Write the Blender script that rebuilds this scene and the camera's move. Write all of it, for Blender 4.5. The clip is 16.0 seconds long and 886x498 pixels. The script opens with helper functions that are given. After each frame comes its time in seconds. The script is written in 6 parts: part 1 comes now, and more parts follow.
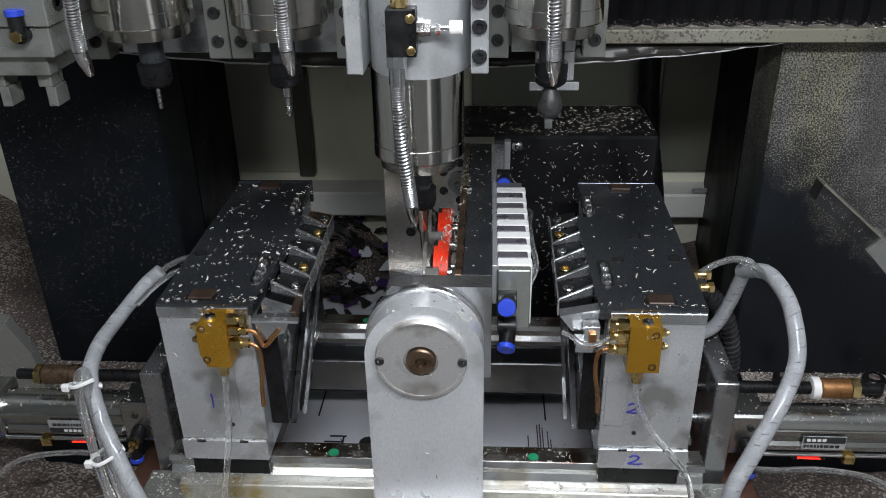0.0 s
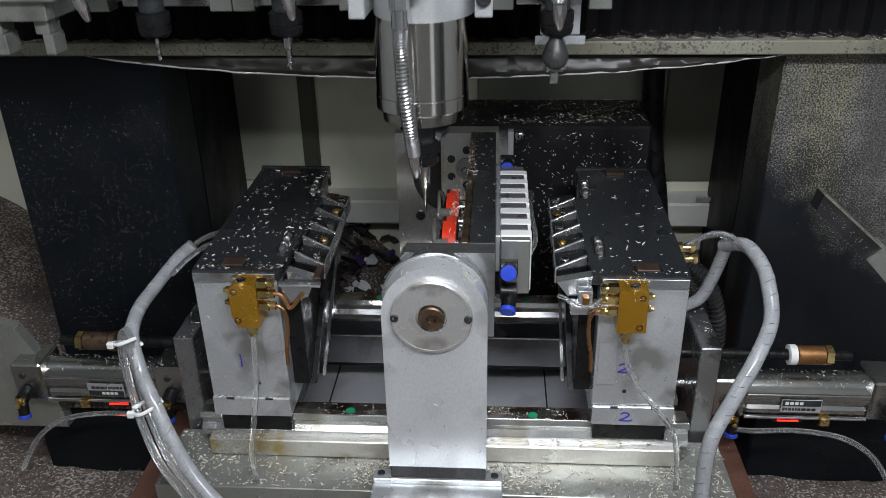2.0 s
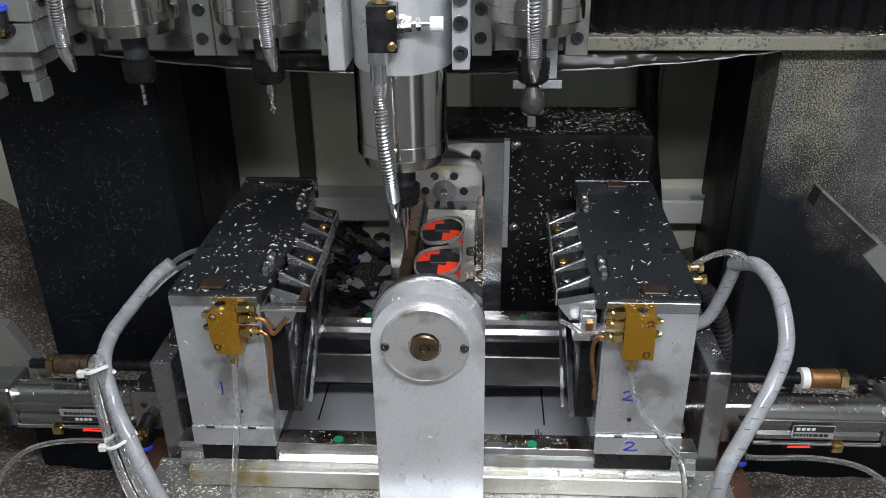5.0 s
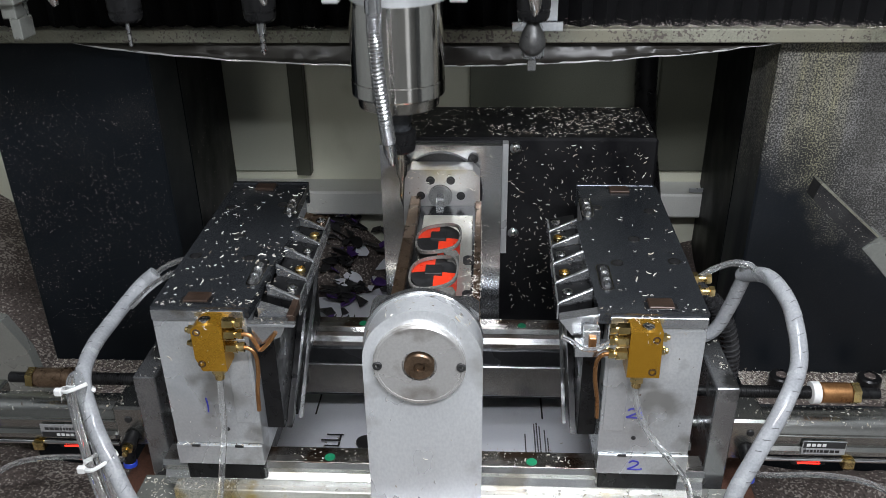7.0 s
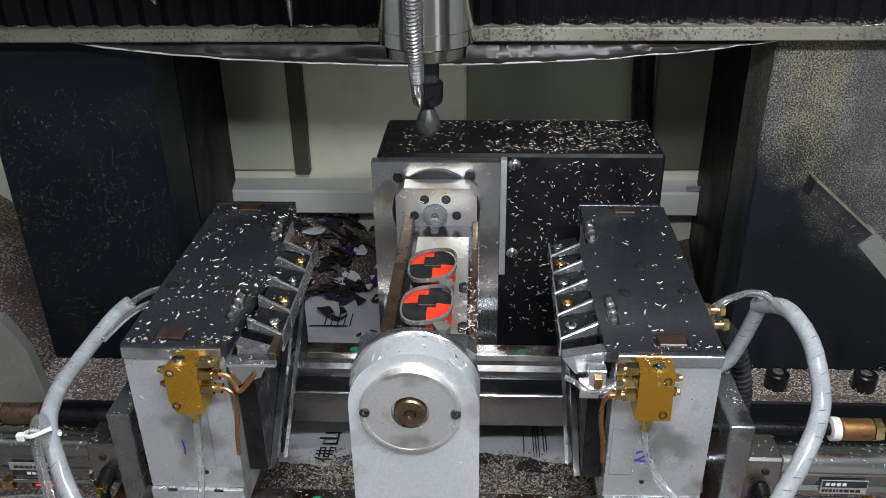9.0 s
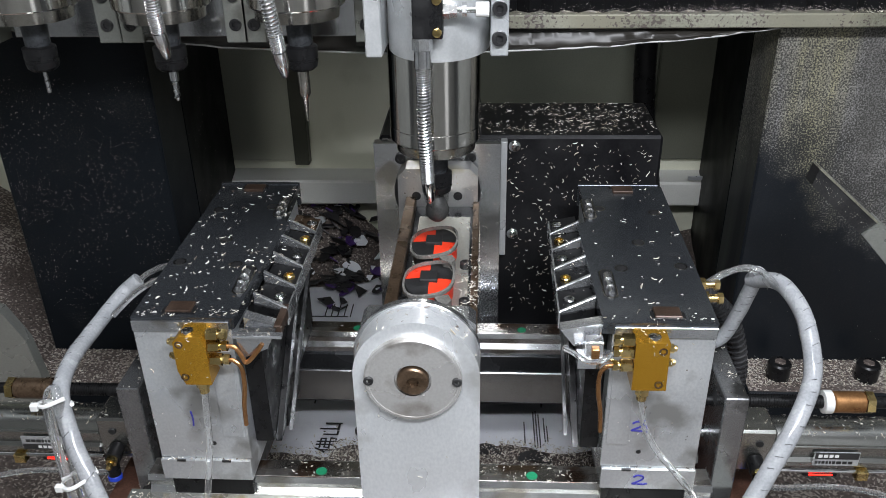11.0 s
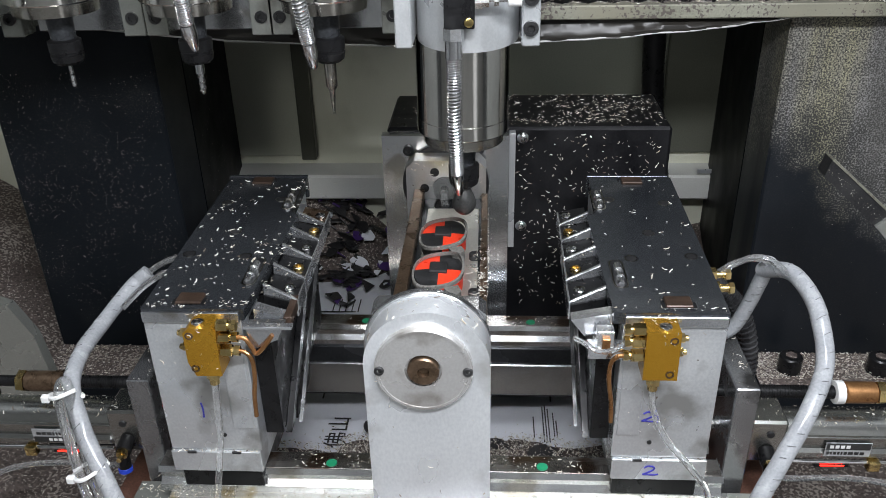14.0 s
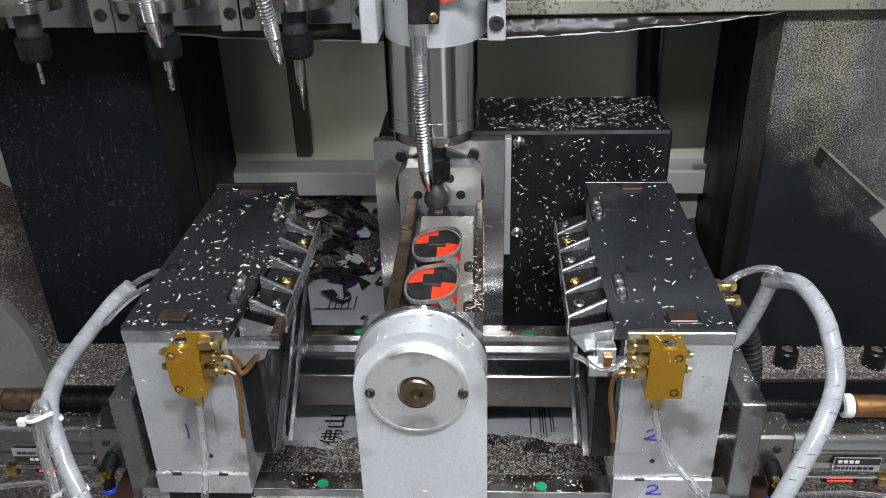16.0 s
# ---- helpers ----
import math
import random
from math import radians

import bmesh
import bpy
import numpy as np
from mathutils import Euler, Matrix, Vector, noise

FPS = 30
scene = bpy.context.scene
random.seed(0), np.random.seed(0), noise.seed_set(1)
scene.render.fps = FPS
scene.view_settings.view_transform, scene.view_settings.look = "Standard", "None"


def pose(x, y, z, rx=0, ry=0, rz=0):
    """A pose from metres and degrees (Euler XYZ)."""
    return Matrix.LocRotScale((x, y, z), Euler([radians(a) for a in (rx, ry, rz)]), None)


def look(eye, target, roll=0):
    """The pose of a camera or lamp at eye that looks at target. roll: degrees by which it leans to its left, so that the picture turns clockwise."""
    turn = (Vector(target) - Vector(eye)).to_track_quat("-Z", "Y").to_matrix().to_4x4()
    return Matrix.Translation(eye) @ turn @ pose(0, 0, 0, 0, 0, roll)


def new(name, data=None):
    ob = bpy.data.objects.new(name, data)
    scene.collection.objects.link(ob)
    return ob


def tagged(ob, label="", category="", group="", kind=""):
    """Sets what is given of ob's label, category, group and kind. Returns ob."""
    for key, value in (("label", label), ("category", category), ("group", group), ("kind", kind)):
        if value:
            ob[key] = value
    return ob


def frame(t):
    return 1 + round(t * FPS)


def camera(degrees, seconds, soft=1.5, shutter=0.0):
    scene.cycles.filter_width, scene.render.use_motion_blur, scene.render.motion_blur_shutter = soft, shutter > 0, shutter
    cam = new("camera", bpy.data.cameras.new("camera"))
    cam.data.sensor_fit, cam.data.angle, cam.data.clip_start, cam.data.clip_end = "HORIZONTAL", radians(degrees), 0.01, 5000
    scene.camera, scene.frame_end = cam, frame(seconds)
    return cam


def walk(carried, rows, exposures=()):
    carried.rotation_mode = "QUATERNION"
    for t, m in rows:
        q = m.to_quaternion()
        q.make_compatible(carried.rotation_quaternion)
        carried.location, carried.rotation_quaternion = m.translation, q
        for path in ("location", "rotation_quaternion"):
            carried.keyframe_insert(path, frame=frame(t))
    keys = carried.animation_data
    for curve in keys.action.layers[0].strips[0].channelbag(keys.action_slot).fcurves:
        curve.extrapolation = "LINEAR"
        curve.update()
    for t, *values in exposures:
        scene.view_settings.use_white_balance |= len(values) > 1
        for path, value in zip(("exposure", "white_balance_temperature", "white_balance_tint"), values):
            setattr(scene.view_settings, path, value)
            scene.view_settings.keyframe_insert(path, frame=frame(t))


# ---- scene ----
cam = camera(57.09, 16.0, soft=0.8, shutter=0.4)
walk(cam, [
    (0, look((0.0615, -0.6228, 0.4431), (0.0070, 0.2647, -0.0145), -1.09)),
    (0.5, look((0.0600, -0.6253, 0.4455), (0.0081, 0.2622, -0.0124), -0.89)),
    (1, look((0.0606, -0.6279, 0.4460), (0.0089, 0.2610, -0.0092), -0.87)),
    (1.5, look((0.0628, -0.6295, 0.4474), (0.0041, 0.2598, -0.0061), -0.99)),
    (2, look((0.0645, -0.6318, 0.4489), (0.0024, 0.2594, -0.0006), -1.08)),
    (2.5, look((0.0632, -0.6289, 0.4487), (0.0004, 0.2631, 0.0009), -1.10)),
    (3, look((0.0608, -0.6286, 0.4471), (-0.0007, 0.2641, 0.0008), -0.97)),
    (3.5, look((0.0588, -0.6281, 0.4466), (0.0032, 0.2641, -0.0017), -0.88)),
    (4, look((0.0563, -0.6294, 0.4457), (0.0032, 0.2625, -0.0033), -0.84)),
    (6.5, look((0.0583, -0.6271, 0.4415), (0.0104, 0.2620, -0.0136), -0.77)),
    (7, look((0.0568, -0.6253, 0.4410), (0.0091, 0.2629, -0.0160), -0.75)),
    (7.5, look((0.0564, -0.6258, 0.4414), (0.0107, 0.2619, -0.0168), -0.77)),
    (8, look((0.0559, -0.6283, 0.4412), (0.0115, 0.2598, -0.0164), -0.77)),
    (8.5, look((0.0579, -0.6291, 0.4415), (0.0127, 0.2592, -0.0156), -0.78)),
    (9, look((0.0588, -0.6296, 0.4400), (0.0124, 0.2587, -0.0168), -0.83)),
    (11.5, look((0.0600, -0.6229, 0.4334), (0.0105, 0.2601, -0.0334), -1.06)),
    (12, look((0.0593, -0.6209, 0.4319), (0.0070, 0.2627, -0.0334), -1.24)),
    (12.5, look((0.0583, -0.6200, 0.4309), (0.0044, 0.2632, -0.0350), -1.37)),
    (13, look((0.0567, -0.6230, 0.4308), (0.0034, 0.2599, -0.0357), -1.35)),
    (13.5, look((0.0566, -0.6235, 0.4298), (0.0019, 0.2587, -0.0378), -1.40)),
    (14, look((0.0561, -0.6216, 0.4285), (0.0009, 0.2597, -0.0408), -1.41)),
    (14.5, look((0.0569, -0.6185, 0.4267), (0.0021, 0.2623, -0.0436), -1.46)),
    (15, look((0.0580, -0.6163, 0.4260), (0.0090, 0.2640, -0.0460), -1.46)),
    (15.5, look((0.0569, -0.6183, 0.4253), (0.0089, 0.2619, -0.0470), -1.50)),
    (16, look((0.0562, -0.6208, 0.4259), (0.0063, 0.2593, -0.0462), -1.62)),
], exposures=[(0, -0.24, 6500, 13), (4.0, -0.24, 6500, 13), (6.5, 0.12, 6500, 13), (9.0, 0.12, 6500, 13), (11.5, 0.28, 6500, 13), (16.0, 0.30, 6500, 13)])

# ---- world and light ----
world = bpy.data.worlds.new("workshop_air")
scene.world = world
world.use_nodes = True
world.node_tree.nodes["Background"].inputs[0].default_value = (0.62, 0.68, 0.75, 1)
world.node_tree.nodes["Background"].inputs[1].default_value = 0.02


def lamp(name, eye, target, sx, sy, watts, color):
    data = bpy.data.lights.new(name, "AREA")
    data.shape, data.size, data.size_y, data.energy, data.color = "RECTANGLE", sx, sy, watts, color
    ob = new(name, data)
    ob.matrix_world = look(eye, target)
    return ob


lamp("work_light", (0.24, -0.62, 0.80), (0.06, 0.15, -0.12), 0.80, 0.06, 17.5, (0.90, 0.95, 1.0))
lamp("hall_light", (0.1, -0.75, 2.7), (0.05, 0.2, 0.0), 1.5, 0.3, 33.0, (0.89, 0.945, 1.0))
lamp("hall_lamp", (-0.5, -2.1, 0.95), (0.1, 0.5, 0.05), 0.30, 0.40, 5.5, (0.95, 0.97, 0.92))
# Added lamp with no known source; puts upright bright streaks on the spindles.
lamp("spindle_glint_lamp", (1.35, -2.12, 0.1), (0.2, 0.1, 0.0), 0.5, 2.0, 1.4, (0.92, 0.96, 1.0))

# ---- materials ----


def node_mat(name):
    m = bpy.data.materials.new(name)
    m.use_nodes = True
    nt = m.node_tree
    return m, nt, nt.nodes["Principled BSDF"]


def surface(name, c1, c2, rough=0.5, metal=0.0, scale=30.0, bump=0.15, stretch=(1, 1, 1), rough_var=0.15, fine=400.0,
            specks=None, speck_scale=220.0, speck_cut=0.66, stain=None, stain_scale=9.0, stain_cut=0.58, coat=0.0, dust_z=None, gloss=0.5):
    """Two tones mixed at a broad and a fine scale, with uneven gloss, fine relief, dust specks and stains."""
    m, nt, b = node_mat(name)
    N, L = nt.nodes, nt.links
    tc = N.new("ShaderNodeTexCoord")
    mp = N.new("ShaderNodeMapping")
    mp.inputs["Scale"].default_value = stretch
    L.new(tc.outputs["Object"], mp.inputs["Vector"])

    def noise_tex(sc, detail=5.0, vec=mp):
        n = N.new("ShaderNodeTexNoise")
        n.inputs["Scale"].default_value, n.inputs["Detail"].default_value = sc, detail
        L.new(vec.outputs[0] if vec is mp else tc.outputs["Object"], n.inputs["Vector"])
        return n

    def ramp(src, lo, hi):
        r = N.new("ShaderNodeMapRange")
        r.inputs[1].default_value, r.inputs[2].default_value = lo, hi
        L.new(src, r.inputs[0])
        return r.outputs[0]

    def mix(fac, a, bcol):
        x = N.new("ShaderNodeMix")
        x.data_type = "RGBA"
        L.new(fac, x.inputs[0])
        for k, v in ((6, a), (7, bcol)):
            if isinstance(v, tuple):
                x.inputs[k].default_value = (*v, 1)
            else:
                L.new(v, x.inputs[k])
        return x.outputs[2]

    broad, grain = noise_tex(scale), noise_tex(fine, 3.0)
    both = N.new("ShaderNodeMath")
    both.operation = "MULTIPLY_ADD"
    L.new(grain.outputs[0], both.inputs[0])
    both.inputs[1].default_value = 0.45
    half = N.new("ShaderNodeMath")
    half.operation = "MULTIPLY"
    half.inputs[1].default_value = 0.55
    L.new(broad.outputs[0], half.inputs[0])
    L.new(half.outputs[0], both.inputs[2])
    col = mix(ramp(both.outputs[0], 0.36, 0.64), c1, c2)
    if stain:
        s = noise_tex(stain_scale, 6.0, None)
        col = mix(ramp(s.outputs[0], stain_cut, stain_cut + 0.1), col, stain)
    if specks:
        where = noise_tex(11.0, 4.0, None)
        sp = noise_tex(speck_scale, 1.5, None)
        add = N.new("ShaderNodeMath")
        add.operation = "MULTIPLY_ADD"
        L.new(where.outputs[0], add.inputs[0])
        add.inputs[1].default_value = 0.55
        L.new(sp.outputs[0], add.inputs[2])
        src = add.outputs[0]
        if dust_z:
            sep = N.new("ShaderNodeSeparateXYZ")
            L.new(tc.outputs["Object"], sep.inputs[0])
            zr = N.new("ShaderNodeMapRange")
            zr.inputs[1].default_value, zr.inputs[2].default_value, zr.inputs[3].default_value, zr.inputs[4].default_value = dust_z[0], dust_z[1], -0.16, 0.05
            L.new(sep.outputs[2], zr.inputs[0])
            plus = N.new("ShaderNodeMath")
            plus.operation = "ADD"
            L.new(src, plus.inputs[0])
            L.new(zr.outputs[0], plus.inputs[1])
            src = plus.outputs[0]
        fac = ramp(src, speck_cut + 0.275, speck_cut + 0.335)
        col = mix(fac, col, specks)
    if isinstance(col, tuple):
        b.inputs["Base Color"].default_value = (*col, 1)
    else:
        L.new(col, b.inputs["Base Color"])
    b.inputs["Metallic"].default_value = metal
    rr = N.new("ShaderNodeMapRange")
    rr.inputs[1].default_value, rr.inputs[2].default_value = 0.3, 0.7
    rr.inputs[3].default_value, rr.inputs[4].default_value = max(0.03, rough - rough_var), min(1, rough + rough_var)
    L.new(broad.outputs[0], rr.inputs[0])
    L.new(rr.outputs[0], b.inputs["Roughness"])
    b.inputs["Coat Weight"].default_value = coat
    b.inputs["Specular IOR Level"].default_value = gloss
    bp = N.new("ShaderNodeBump")
    bp.inputs["Strength"].default_value, bp.inputs["Distance"].default_value = bump, 0.0006
    L.new(both.outputs[0], bp.inputs["Height"])
    L.new(bp.outputs[0], b.inputs["Normal"])
    return m


def clear(name, color, rough=0.08, weight=0.85, alpha=1.0):
    m, nt, b = node_mat(name)
    b.inputs["Base Color"].default_value = (*color, 1)
    b.inputs["Transmission Weight"].default_value = weight
    b.inputs["Roughness"].default_value, b.inputs["IOR"].default_value = rough, 1.42
    return m


def glow(name, color, strength):
    m, nt, b = node_mat(name)
    b.inputs["Base Color"].default_value = (*color, 1)
    b.inputs["Emission Color"].default_value = (*color, 1)
    b.inputs["Emission Strength"].default_value = strength
    return m


ALU = surface("milled_aluminium", (0.60, 0.625, 0.645), (0.76, 0.78, 0.79), 0.30, 0.7, 11, 0.07, (1, 1, 0.8), stain=(0.36, 0.36, 0.35), stain_cut=0.53, stain_scale=13, specks=(0.24, 0.24, 0.24), speck_cut=0.78, speck_scale=140)
ALU_CAST = surface("bead_blasted_aluminium", (0.50, 0.515, 0.52), (0.60, 0.61, 0.615), 0.36, 0.6, 20, 0.15)
DISC = surface("turned_cover_face", (0.58, 0.565, 0.545), (0.70, 0.69, 0.67), 0.25, 0.7, 9, 0.06, stain=(0.36, 0.33, 0.30), stain_cut=0.55, stain_scale=18, specks=(0.75, 0.74, 0.70), speck_cut=0.78, speck_scale=160)
MOUNT = surface("worn_ground_steel", (0.19, 0.195, 0.20), (0.36, 0.365, 0.37), 0.22, 0.8, 14, 0.12, stain=(0.08, 0.08, 0.08), stain_cut=0.56, stain_scale=18)
STEEL = surface("ground_steel", (0.60, 0.61, 0.62), (0.78, 0.79, 0.80), 0.20, 0.95, 14, 0.08, (1, 3, 1), rough_var=0.05, stain=(0.42, 0.40, 0.36), stain_cut=0.57, stain_scale=16)
END_STEEL = surface("satin_steel", (0.44, 0.44, 0.435), (0.56, 0.56, 0.555), 0.32, 0.75, 14, 0.06, rough_var=0.05, stain=(0.42, 0.38, 0.28), stain_cut=0.55, stain_scale=14)
POLISHED = surface("polished_steel", (0.68, 0.69, 0.70), (0.80, 0.80, 0.80), 0.16, 1.0, 40, 0.1)
SPINDLE = surface("turned_steel", (0.76, 0.735, 0.68), (0.86, 0.835, 0.78), 0.11, 1.0, 12, 0.02, (1, 1, 0.15), rough_var=0.04)
SPINDLE_RING = surface("dull_turned_steel", (0.46, 0.43, 0.38), (0.60, 0.57, 0.52), 0.2, 1.0, 20, 0.04, (1, 1, 1))
BLACKENED = surface("oiled_dark_steel", (0.03, 0.032, 0.036), (0.075, 0.08, 0.086), 0.26, 0.55, 12, 0.12, rough_var=0.12, stain=(0.12, 0.12, 0.12), stain_cut=0.66)
DARK_IRON = surface("dark_iron", (0.02, 0.02, 0.022), (0.05, 0.05, 0.05), 0.4, 0.5, 25, 0.2)
BLACK_BOX = surface("black_painted_casing", (0.005, 0.005, 0.006), (0.011, 0.011, 0.012), 0.4, 0.0, 18, 0.15, gloss=0.3)
# Column paint darkened: the inner sides' shade is put into the colour.
SIDE_SHADED = surface("shaded_blue_black_paint", (0.002, 0.0028, 0.0036), (0.0036, 0.0048, 0.006), 0.5, 0.0, 7, 0.1, gloss=0.08)
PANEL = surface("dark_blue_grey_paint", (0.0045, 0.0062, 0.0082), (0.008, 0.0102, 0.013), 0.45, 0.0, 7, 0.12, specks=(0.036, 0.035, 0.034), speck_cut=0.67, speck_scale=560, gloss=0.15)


def dusty_column_paint():
    """Dark paint under fine dust: paler and grainier towards the top and the outer side, in upright runs, some yellower
    and glossier.
    """
    m, nt, b = node_mat("dust_crusted_paint")
    N, L = nt.nodes, nt.links
    tc = N.new("ShaderNodeTexCoord")

    def tex(scale, detail=3.0, stretch=(1, 1, 1)):
        mp = N.new("ShaderNodeMapping")
        mp.inputs["Scale"].default_value = stretch
        L.new(tc.outputs["Object"], mp.inputs["Vector"])
        n = N.new("ShaderNodeTexNoise")
        n.inputs["Scale"].default_value, n.inputs["Detail"].default_value = scale, detail
        L.new(mp.outputs[0], n.inputs["Vector"])
        return n.outputs[0]

    def calc(op, a, c, third=None):
        n = N.new("ShaderNodeMath")
        n.operation = op
        for k, v in enumerate((a, c) if third is None else (a, c, third)):
            if isinstance(v, (int, float)):
                n.inputs[k].default_value = v
            else:
                L.new(v, n.inputs[k])
        return n.outputs[0]

    def ramp(src, lo, hi, to0=0.0, to1=1.0):
        r = N.new("ShaderNodeMapRange")
        for k, v in enumerate((lo, hi, to0, to1)):
            r.inputs[k + 1].default_value = v
        L.new(src, r.inputs[0])
        return r.outputs[0]

    def mix(fac, a, c):
        x = N.new("ShaderNodeMix")
        x.data_type = "RGBA"
        L.new(fac, x.inputs[0])
        for k, v in ((6, a), (7, c)):
            if isinstance(v, tuple):
                x.inputs[k].default_value = (*v, 1)
            else:
                L.new(v, x.inputs[k])
        return x.outputs[2]

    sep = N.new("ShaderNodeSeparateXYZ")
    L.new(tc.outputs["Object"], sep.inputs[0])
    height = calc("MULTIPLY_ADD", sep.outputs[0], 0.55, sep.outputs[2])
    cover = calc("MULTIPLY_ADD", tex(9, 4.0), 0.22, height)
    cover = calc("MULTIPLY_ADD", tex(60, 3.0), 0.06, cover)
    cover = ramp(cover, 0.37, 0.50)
    runs = tex(11, 3.0, (1.9, 1, 0.16))
    speck = calc("ADD", calc("MULTIPLY", tex(440, 5.0), 0.84), calc("MULTIPLY", tex(48, 4.0), 0.16))
    grain = ramp(calc("MULTIPLY_ADD", cover, 0.08, speck), 0.52, 0.69)
    grain = calc("MULTIPLY", grain, ramp(cover, 0.0, 0.35, 0.05, 1.0))
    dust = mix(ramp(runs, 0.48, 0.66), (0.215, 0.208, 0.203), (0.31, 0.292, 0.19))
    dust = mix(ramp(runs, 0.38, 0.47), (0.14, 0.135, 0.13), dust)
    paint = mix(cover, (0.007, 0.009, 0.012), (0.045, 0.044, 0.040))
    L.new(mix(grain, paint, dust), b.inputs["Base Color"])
    L.new(ramp(runs, 0.46, 0.62, 0.5, 0.28), b.inputs["Roughness"])
    b.inputs["Specular IOR Level"].default_value = 0.35
    bp = N.new("ShaderNodeBump")
    bp.inputs["Strength"].default_value, bp.inputs["Distance"].default_value = 0.9, 0.0012
    L.new(calc("MULTIPLY", speck, cover), bp.inputs["Height"])
    L.new(bp.outputs[0], b.inputs["Normal"])
    return m


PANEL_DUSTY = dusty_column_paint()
BEAM = surface("chip_dusted_beam", (0.14, 0.14, 0.105), (0.26, 0.257, 0.205), 0.34, 0.2, 9, 0.3, (1, 1, 1), stain=(0.22, 0.21, 0.16), stain_cut=0.55, stain_scale=7, specks=(0.10, 0.085, 0.075), speck_cut=0.60, speck_scale=300)
BELLOWS = surface("black_cloth", (0.003, 0.003, 0.0035), (0.006, 0.006, 0.0065), 0.6, 0.0, 18, 0.2, gloss=0.12)
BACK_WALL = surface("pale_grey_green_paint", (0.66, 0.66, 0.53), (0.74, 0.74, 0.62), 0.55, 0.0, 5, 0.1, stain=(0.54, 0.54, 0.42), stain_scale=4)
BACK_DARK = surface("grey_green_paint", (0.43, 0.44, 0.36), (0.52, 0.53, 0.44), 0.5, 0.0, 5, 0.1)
GREY_PAINT = surface("light_grey_paint", (0.22, 0.235, 0.235), (0.30, 0.31, 0.305), 0.45, 0.0, 9, 0.2, specks=(0.62, 0.60, 0.55), speck_cut=0.72)
BRASS = surface("gold_anodised", (0.50, 0.255, 0.022), (0.62, 0.335, 0.04), 0.3, 0.75, 12, 0.06)
BRASS_FIT = surface("brass", (0.68, 0.50, 0.20), (0.80, 0.62, 0.30), 0.25, 1.0, 60, 0.1)
COPPER = surface("copper_tube", (0.35, 0.17, 0.07), (0.50, 0.26, 0.11), 0.35, 0.9, 40, 0.15)
BROWN_STEEL = surface("oily_brown_steel", (0.10, 0.065, 0.04), (0.22, 0.15, 0.10), 0.32, 0.8, 60, 0.2)
RUST = surface("rusty_plate", (0.07, 0.03, 0.02), (0.16, 0.075, 0.05), 0.6, 0.2, 18, 0.4)
STAINED = surface("oil_stained_aluminium", (0.56, 0.545, 0.48), (0.70, 0.69, 0.65), 0.32, 0.75, 10, 0.2, stain=(0.46, 0.35, 0.15), stain_cut=0.55, stain_scale=14)
PLASTIC_BLACK = surface("black_plastic", (0.006, 0.006, 0.0065), (0.012, 0.012, 0.0125), 0.33, 0.0, 60, 0.1, gloss=0.28)
RUBBER = surface("worn_black_rubber", (0.018, 0.018, 0.019), (0.04, 0.04, 0.042), 0.3, 0.0, 60, 0.1)
PLASTIC_WHITE = surface("white_plastic", (0.72, 0.72, 0.70), (0.80, 0.80, 0.78), 0.4, 0.0, 60, 0.1)
PLASTIC_BLUE = surface("blue_plastic", (0.02, 0.05, 0.42), (0.03, 0.07, 0.55), 0.35, 0.0, 60, 0.1)
GREEN_CAP = surface("green_plastic", (0.01, 0.22, 0.10), (0.02, 0.30, 0.14), 0.4, 0.0, 60, 0.1)
WRAP = surface("translucent_white_wrap", (0.25, 0.26, 0.275), (0.35, 0.36, 0.37), 0.2, 0.0, 45, 0.1)
TUBE = clear("clear_tubing", (0.93, 0.94, 0.94), 0.05, 0.93)
FILM = clear("cloudy_film", (0.03, 0.027, 0.023), 0.36, 0.3)
HEM = clear("film_hem", (0.75, 0.75, 0.73), 0.08, 0.35)
RED = surface("red_plastic", (0.75, 0.035, 0.012), (0.85, 0.06, 0.02), 0.4, 0.0, 60, 0.2)
MOULD_BLACK = surface("black_mould", (0.010, 0.010, 0.010), (0.020, 0.020, 0.021), 0.55, 0.0, 60, 0.3)
RIM = surface("grey_acetate", (0.17, 0.165, 0.15), (0.30, 0.29, 0.27), 0.2, 0.4, 50, 0.1)
CHIP = surface("pale_shavings", (0.55, 0.52, 0.45), (0.80, 0.77, 0.70), 0.6, 0.0, 120, 0.2)
nt = CHIP.node_tree
isle = nt.nodes.new("ShaderNodeNewGeometry")
tone = nt.nodes.new("ShaderNodeValToRGB")
tone.color_ramp.elements[0].color, tone.color_ramp.elements[1].color = (0.07, 0.05, 0.04, 1), (0.84, 0.82, 0.76, 1)
for where, colour in ((0.12, (0.13, 0.10, 0.075, 1)), (0.22, (0.46, 0.40, 0.31, 1)), (0.55, (0.66, 0.62, 0.54, 1))):
    tone.color_ramp.elements.new(where).color = colour
nt.links.new(isle.outputs["Random Per Island"], tone.inputs[0])
nt.links.new(tone.outputs[0], nt.nodes["Principled BSDF"].inputs["Base Color"])
CHIP_BED = surface("bed_of_shavings", (0.035, 0.027, 0.024), (0.15, 0.118, 0.104), 0.8, 0.0, 160, 1.0, fine=260, specks=(0.34, 0.30, 0.265), speck_cut=0.57, speck_scale=230)
DEBRIS_DARK = surface("dark_offcuts", (0.012, 0.012, 0.014), (0.045, 0.043, 0.042), 0.4, 0.0, 40, 0.2)
DEBRIS_PURPLE = surface("purple_offcuts", (0.05, 0.02, 0.12), (0.09, 0.04, 0.2), 0.4, 0.0, 40, 0.2)
